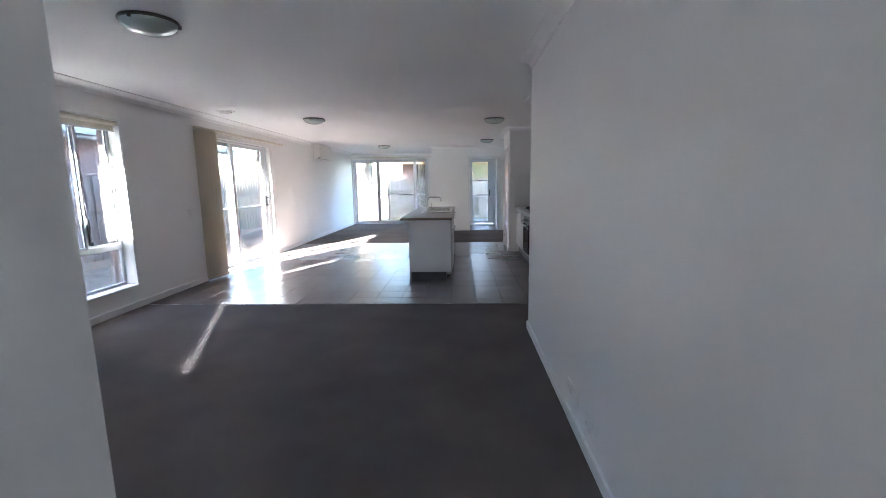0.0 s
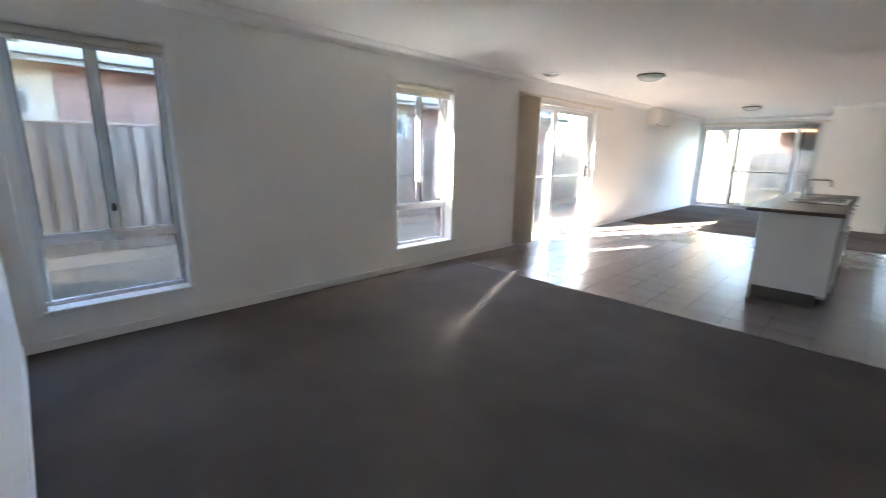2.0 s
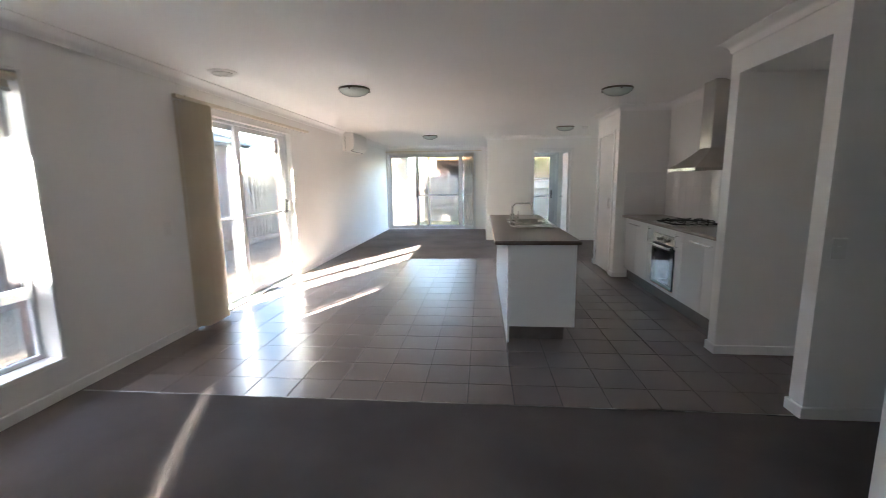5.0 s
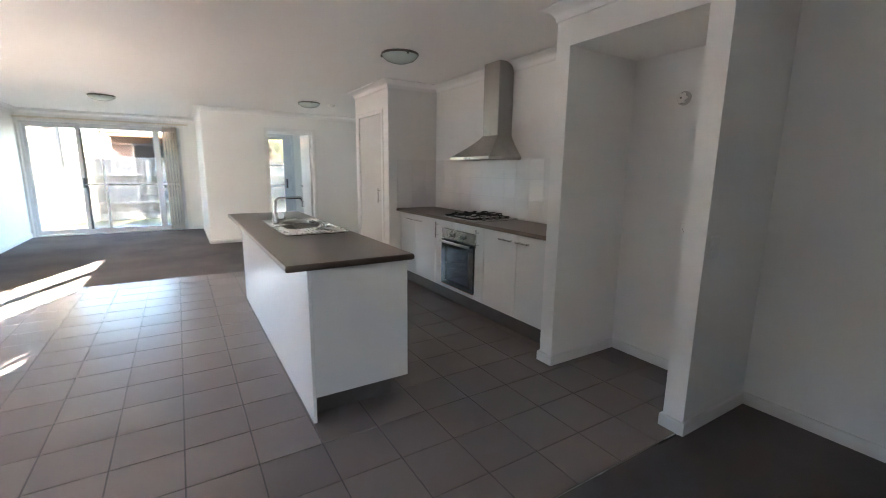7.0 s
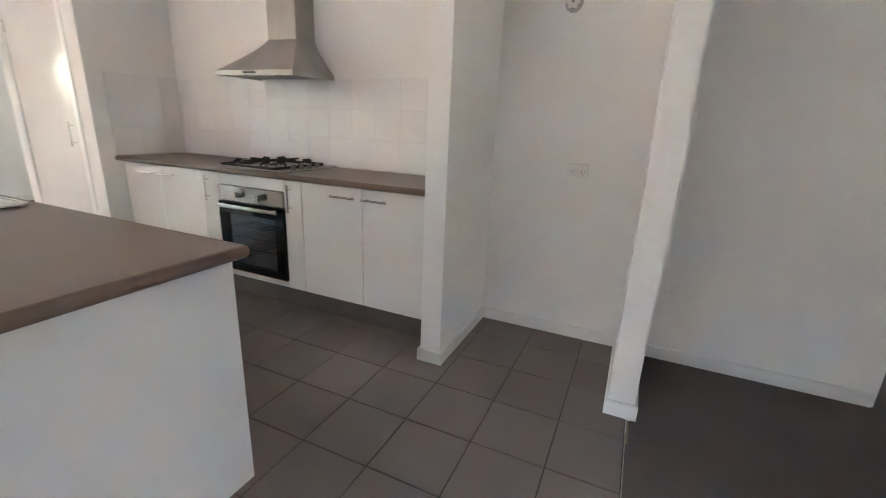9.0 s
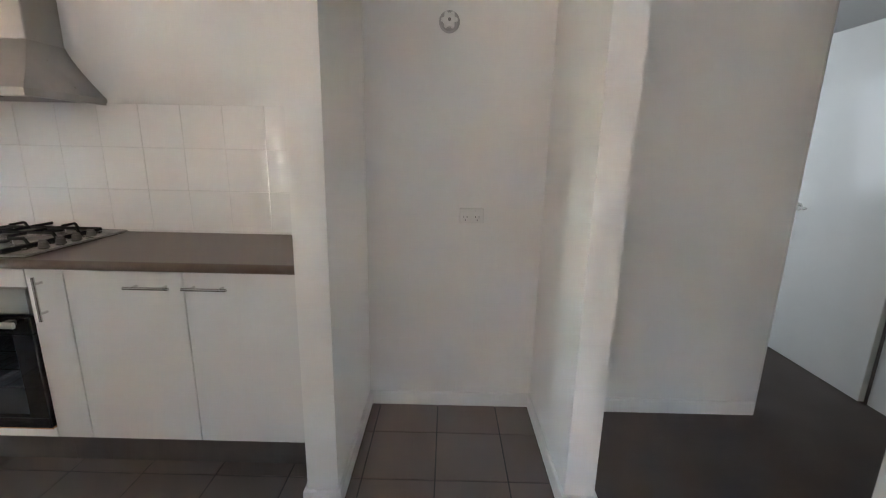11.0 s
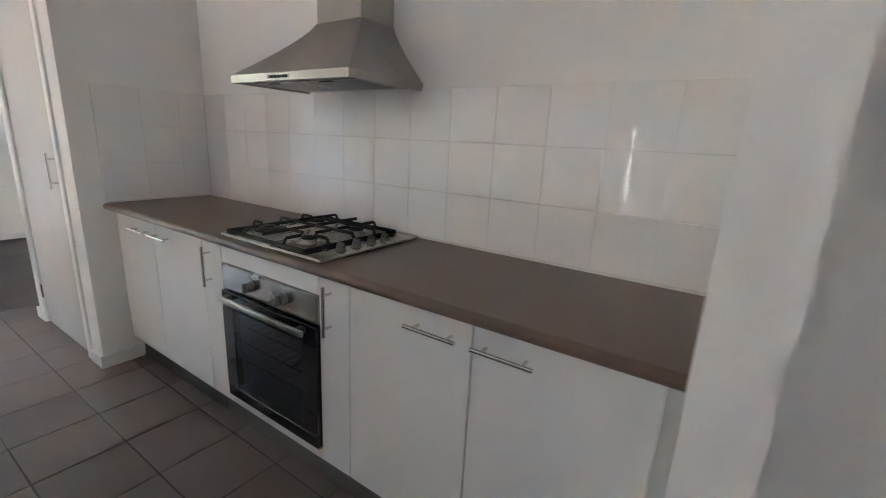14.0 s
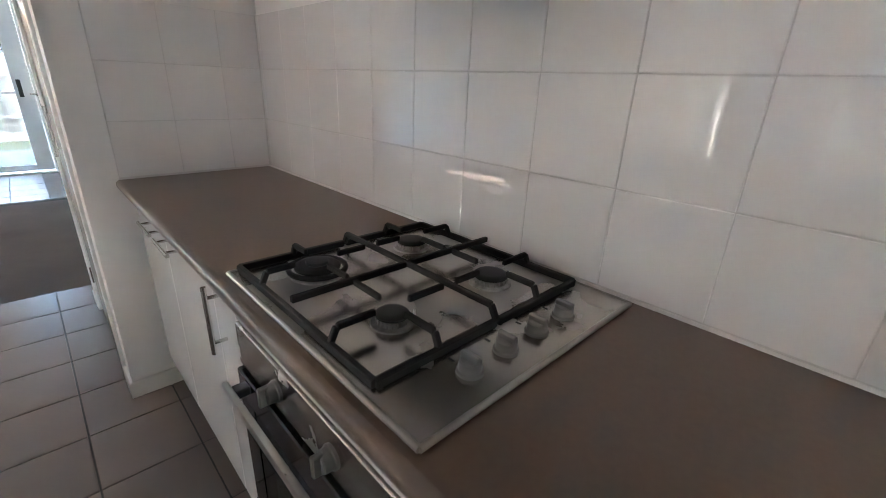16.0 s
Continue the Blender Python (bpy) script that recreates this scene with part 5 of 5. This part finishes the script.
part("end_wall", box(nx - 6, nx - 0.2, ny1 - 0.2, ny1, GZ, 2.45), MORTAR, nh)
part("render_band", box(nx - 0.005, nx + 0.012, -0.55, 1.26, 2.13, 2.45, 0.002), RENDER_WALL, nh, "cream rendered panel over the window")
part("render_band", box(nx - 0.005, nx + 0.012, 1.022, 1.26, 0.9, 2.13, 0.002), RENDER_WALL, nh)
part("render_band", box(nx - 0.005, nx + 0.012, 6.15, 7.65, 2.13, 2.45, 0.002), RENDER_WALL, nh)
for a, b, c, d in NW:
    wf = box(nx - 0.1, nx - 0.05, a, a + 0.05, c, d, 0.002)
    box(nx - 0.1, nx - 0.05, b - 0.05, b, c, d, 0.002, wf)
    box(nx - 0.1, nx - 0.05, a + 0.05, b - 0.05, c, c + 0.05, 0.002, wf)
    box(nx - 0.1, nx - 0.05, a + 0.05, b - 0.05, d - 0.05, d, 0.002, wf)
    box(nx - 0.1, nx - 0.05, a + 0.05, b - 0.05, 1.72, 1.77, 0.002, wf)
    w = part("window", wf, FRAME, nh)
    part("pane", box(nx - 0.085, nx - 0.08, a + 0.05, b - 0.05, c + 0.05, d - 0.05), FAR_PANE, w, smooth=0.0)
brick_wall(nh, "x", nx, 1, ny0, ny1, 0.9, 2.45, (0.9, 5.9, 1.5), BRICK, [(-0.55, 1.03, 0.9, 2.45), (6.15, 7.65, 0.9, 2.45)])
part("soffit", box(nx - 0.1, nx + 0.42, ny0, ny1 + 0.45, 2.45, 2.47), CEILING, nh)
part("fascia", box(nx + 0.42, nx + 0.44, ny0, ny1 + 0.47, 2.40, 2.58, 0.002), GUTTER, nh)
part("gutter", box(nx + 0.44, nx + 0.55, ny0, ny1 + 0.47, 2.47, 2.59, 0.012, seg=2), GUTTER, nh, "slate grey gutter")
rf = bmesh.new()
a = [rf.verts.new(p) for p in ((nx + 0.5, ny0, 2.58), (nx + 0.5, ny1 + 0.47, 2.58), (nx - 6.5, ny1 - 6, 5.1), (nx - 6.5, ny0, 5.1), (nx - 6.5, ny1 + 0.47, 2.58))]
rf.faces.new(a[:4])
rf.faces.new((a[1], a[4], a[2]))
bmesh.ops.solidify(rf, geom=rf.faces[:], thickness=0.06)
part("roof", rf, ROOF, nh, smooth=0.0)
for k in range(1, 11):
    x, z = nx + 0.5 - 0.33 * k, 2.60 + 0.36 * 0.33 * k
    part("tile_course", prism([(x - 0.30, z + 0.128), (x, z), (x, z + 0.045), (x - 0.30, z + 0.140)], "y", ny0, ny1 - 0.9 * k), ROOF, nh, smooth=0.0)
cable = [(nx + 0.03, 3.2 + 0.22 * math.sin(s * 0.35), 2.42 - s * 0.052 - 0.1 * math.sin(s * 0.4)) for s in range(12)]
part("cable_loop", tube(cable, 0.008, 6), PLASTIC, nh, "loose white cable on the brickwork")

# brick return of this house beside the first window
ret = thing("brick_return", (-5.5, 0.55, GZ), "dark brown brick return wall of the house", "wall")
part("mortar_core", box(-6.45, XL - OUT - 0.001, 0.30, 0.75, GZ, 2.44), MORTAR, ret)
brick_wall(ret, "y", 0.75, 1, -6.45, XL - OUT - 0.02, GZ, 2.44, (-7, 0, -1), BRICK_DARK)
brick_wall(ret, "x", -6.45, -1, 0.30, 0.75, GZ, 2.44, None, BRICK_DARK)
part("roof_edge", box(-7.2, XL - OUT - 0.48, -2.5, 0.95, 2.45, 2.60, 0.004), GUTTER, ret)

# brick reveals of the openings in the outer face
for y, side, z0, z1, back in ((W1[1], -1, W1[2], W1[3], 0.178), (W2[0], 1, W2[2], W2[3], 0.178), (W2[1], -1, W2[2], W2[3], 0.178), (SD[1], -1, 0.0, SD[3], 0.203)):
    reveal = thing("brick_reveal", (XL - 0.2, y, z0), "dark brown brick reveal beside a glazed opening", "wall", "brick reveals")
    part("mortar_core", box(XL - OUT - 0.002, XL - back, *sorted((y + side * 0.0005, y + side * 0.004)), z0 + 0.001, z1 - 0.001), MORTAR, reveal)
    courses = int((z1 - z0) / 0.086)
    for r in range(courses):
        z = z0 + (r + 0.5) * (z1 - z0) / courses
        part("brick", box(XL - OUT - 0.010, XL - back, *sorted((y + side * 0.001, y + side * 0.012)), z - 0.038, z + 0.038, 0.003), BRICK_DARK, reveal, smooth=0.0)

# house behind the back fence
bh = thing("rear_house", (-1, 25, GZ), "brown brick house behind the back fence with an orange timber fascia", "house")
RW = [(-2.9, -1.3, 1.3, 2.2), (-0.3, 1.0, 1.3, 2.2)]
rear = wall("wall", "y", 23.4, 0.25, -3.5, 3.0, GZ, 2.5, RW, BRICK_DARK)
rear.parent, rear.location = bh, -AT[bh]
del rear["kind"]
for a, b, c, d in RW:
    wf = box(a, a + 0.06, 23.45, 23.52, c, d, 0.002)
    box(b - 0.06, b, 23.45, 23.52, c, d, 0.002, wf)
    box((a + b) / 2 - 0.03, (a + b) / 2 + 0.03, 23.45, 23.52, c, d, 0.002, wf)
    w = part("window", wf, FRAME, bh)
    part("pane", box(a + 0.06, b - 0.06, 23.48, 23.49, c, d), BLACK, w, smooth=0.0)
part("fascia", box(-3.9, 3.4, 21.95, 21.99, 2.36, 2.56, 0.003), TIMBER, bh, "orange timber fascia")
part("gutter", box(-3.9, 3.4, 21.83, 21.95, 2.50, 2.60, 0.01), CEILING, bh)
part("soffit", box(-3.9, 3.4, 21.99, 23.4, 2.48, 2.50), TIMBER, bh)
for x in (-3.8, -0.8, 2.2):
    part("verandah_post", box(x, x + 0.1, 22.0, 22.1, GZ, 2.48, 0.004), TIMBER, bh)
rf = bmesh.new()
a = [rf.verts.new(p) for p in ((-3.95, 21.85, 2.60), (3.45, 21.85, 2.60), (0.6, 27.0, 4.2), (-1.2, 27.0, 4.2))]
rf.faces.new(a)
a2 = [rf.verts.new(p) for p in ((-3.95, 21.85, 2.60), (-3.95, 32, 2.60), (-1.2, 27.0, 4.2))]
rf.faces.new(a2)
bmesh.ops.solidify(rf, geom=rf.faces[:], thickness=0.06)
part("roof", rf, ROOF, bh, smooth=0.0)

# verandah pier outside the end door
vp = thing("verandah_pier", (-4.1, 16.6, -0.06), "white rendered verandah pier with a dark downpipe", "pier")
part("rendered_face", box(-4.37, -3.80, 16.59, 16.604, -0.06, 2.36, 0.004), RENDER_WALL, vp)
part("mortar_core", box(-4.36, -3.80, 16.605, 16.95, -0.06, 2.36), MORTAR, vp)
part("downpipe", rod((-3.74, 16.55, -0.06), (-3.74, 16.55, 2.36), 0.04), GUTTER, vp)
part("verandah_beam", box(-4.4, 2.2, 16.55, 16.75, 2.36, 2.56, 0.004), TRIM, vp)
# assumed roof, never in view, added to cut sky light through the end door
tagged(link("unseen_verandah_roof", box(-4.4, 2.2, YF + OUT + 0.48, 16.80, 2.565, 2.66), CEILING), "assumed flat verandah lining, out of view, that shades the end door", "roof", kind="structure")

def tree(base, height, spread, seed):
    """A small tree: tapered trunk, limbs and a crown of many separate leaves."""
    rnd = random.Random(seed)
    t = thing("tree", base, "small leafy garden tree behind the fence", "tree", "garden trees")
    b = Vector(base)
    tips, trunk = [], tube([b, b + Vector((0.05, 0.03, height * 0.25)), b + Vector((0, 0.1, height * 0.5))], 0.07, 8)
    for k in range(9):
        a, rise = k * 2.4, height * (0.28 + 0.05 * k)
        tip = b + Vector((spread * rnd.uniform(0.5, 1) * math.cos(a), spread * rnd.uniform(0.5, 1) * math.sin(a), rise + height * 0.25))
        tube([b + Vector((0.02, 0.05, min(rise, height * 0.5))), (b + Vector((0, 0, rise)) + tip) / 2, tip], 0.022, 6, trunk)
        tips.append(tip)
    part("trunk", trunk, TRUNK, t)
    verts, faces = [], []
    for tip in tips:
        for _ in range(220):
            c = tip + Vector((rnd.gauss(0, 0.32), rnd.gauss(0, 0.32), rnd.gauss(0, 0.28))) * (spread / 1.2)
            u = Vector((rnd.gauss(0, 1), rnd.gauss(0, 1), rnd.gauss(0, 1))).normalized()
            v = u.orthogonal().normalized()
            n = len(verts)
            verts += [c - u * 0.05, c + v * 0.022, c + u * 0.05, c - v * 0.022]
            faces.append((n, n + 1, n + 2, n + 3))
    mesh = bpy.data.meshes.new("crown")
    mesh.from_pydata([tuple(p - b) for p in verts], [], faces)
    mesh.materials.append(LEAF)
    c = new("crown", mesh)
    c.parent = t
    tagged(c, kind="stuff")


tree((-7.9, 17.2, GZ), 2.9, 0.9, 3)
tree((1.6, 20.2, GZ), 3.3, 1.1, 5)

# loose stones on the gravel
rnd = random.Random(11)
verts, faces = [], []
for k in range(15000):
    x, y, s = rnd.uniform(-7.1, -4.35), rnd.uniform(0.8, 3.2) if k % 2 else rnd.uniform(0.8, 12), rnd.uniform(0.012, 0.030)
    n, a = len(verts), rnd.uniform(0, 3)
    verts += [(x + s * math.cos(a + q * 1.2566) * rnd.uniform(0.7, 1.2), y + s * math.sin(a + q * 1.2566) * rnd.uniform(0.7, 1.2), GZ + 0.010) for q in range(5)]
    verts.append((x, y, GZ + 0.012 + s * rnd.uniform(0.5, 0.9)))
    faces += [(n + q, n + (q + 1) % 5, n + 5) for q in range(5)]
mesh = bpy.data.meshes.new("gravel_stones")
mesh.from_pydata(verts, [], faces)
mesh.materials.append(STONE)
tagged(new("gravel_stones", mesh), "loose pale gravel stones", "gravel", kind="stuff")

# ---- splashback tiles ----
sb = tagged(link("splashback_kitchen", box(XK - 0.0078, XK - 0.0005, YD + 0.001, YP - 0.001, 0.901, 1.488), SPLASH_JOINT), "joint bed of the white tiled splashback", "splashback", kind="structure")
ss = tagged(link("splashback_side", box(0.762, XK - 0.006, YP - 0.0078, YP - 0.0005, 0.901, 1.488), SPLASH_JOINT), "joint bed of the white tiled splashback", "splashback", kind="structure")
ST, SH = 0.1905, 0.1935
rnd = random.Random(4)


def splash_row(parent, axis, lo, hi, first):
    edges = [first + ST * k for k in range(-20, 20)]
    edges = [lo] + [e for e in edges if lo + 0.015 < e < hi - 0.015] + [hi]
    meshes = {}
    for r in range(3):
        for a, b in zip(edges, edges[1:]):
            w = round(b - a - 0.0014, 4)
            if w not in meshes:
                meshes[w] = block_mesh("wall_tile", 0.006 if axis == "x" else w, w if axis == "x" else 0.006, SH - 0.002, SPLASH, 0.0012)
            z = 0.908 + SH * (r + 0.5)
            o = shared("wall_tile", meshes[w], parent, (XK - 0.0065, (a + b) / 2, z) if axis == "x" else ((a + b) / 2, YP - 0.0065, z))
            o.rotation_euler = (rnd.uniform(-0.0006, 0.0006), rnd.uniform(-0.0006, 0.0006), rnd.uniform(-0.0006, 0.0006))


splash_row(sb, "x", YD + 0.002, YP - 0.010, 6.591)
splash_row(ss, "y", 0.763, XK - 0.011, 0.968)

# ---- floor tiles ----
TX, TY = 0.2985, 0.2985
cut = {}


def lay(parent, xs, ys):
    for xa, xb in zip(xs, xs[1:]):
        for ya, yb in zip(ys, ys[1:]):
            w, d = round(xb - xa - 0.005, 4), round(yb - ya - 0.005, 4)
            if (w, d) not in cut:
                cut[w, d] = block_mesh("floor_tile", w, d, 0.010, TILE, 0.0012)
            shared("floor_tile", cut[w, d], parent, ((xa + xb) / 2, (ya + yb) / 2, -0.001))


def lines(lo, hi, first, step):
    ls = [first + step * k for k in range(-60, 60)]
    return [lo] + [e for e in ls if lo + 0.02 < e < hi - 0.02] + [hi]


lay(tile_bed, lines(XL, XK, 0.478, TX), lines(TILE_Y0 + 0.006, TILE_Y1, 4.912, TY))
lay(laundry_bed, lines(XS + 0.11, 1.55, 0.30, 0.298), lines(YW + 0.10, YL, 12.6, 0.303))
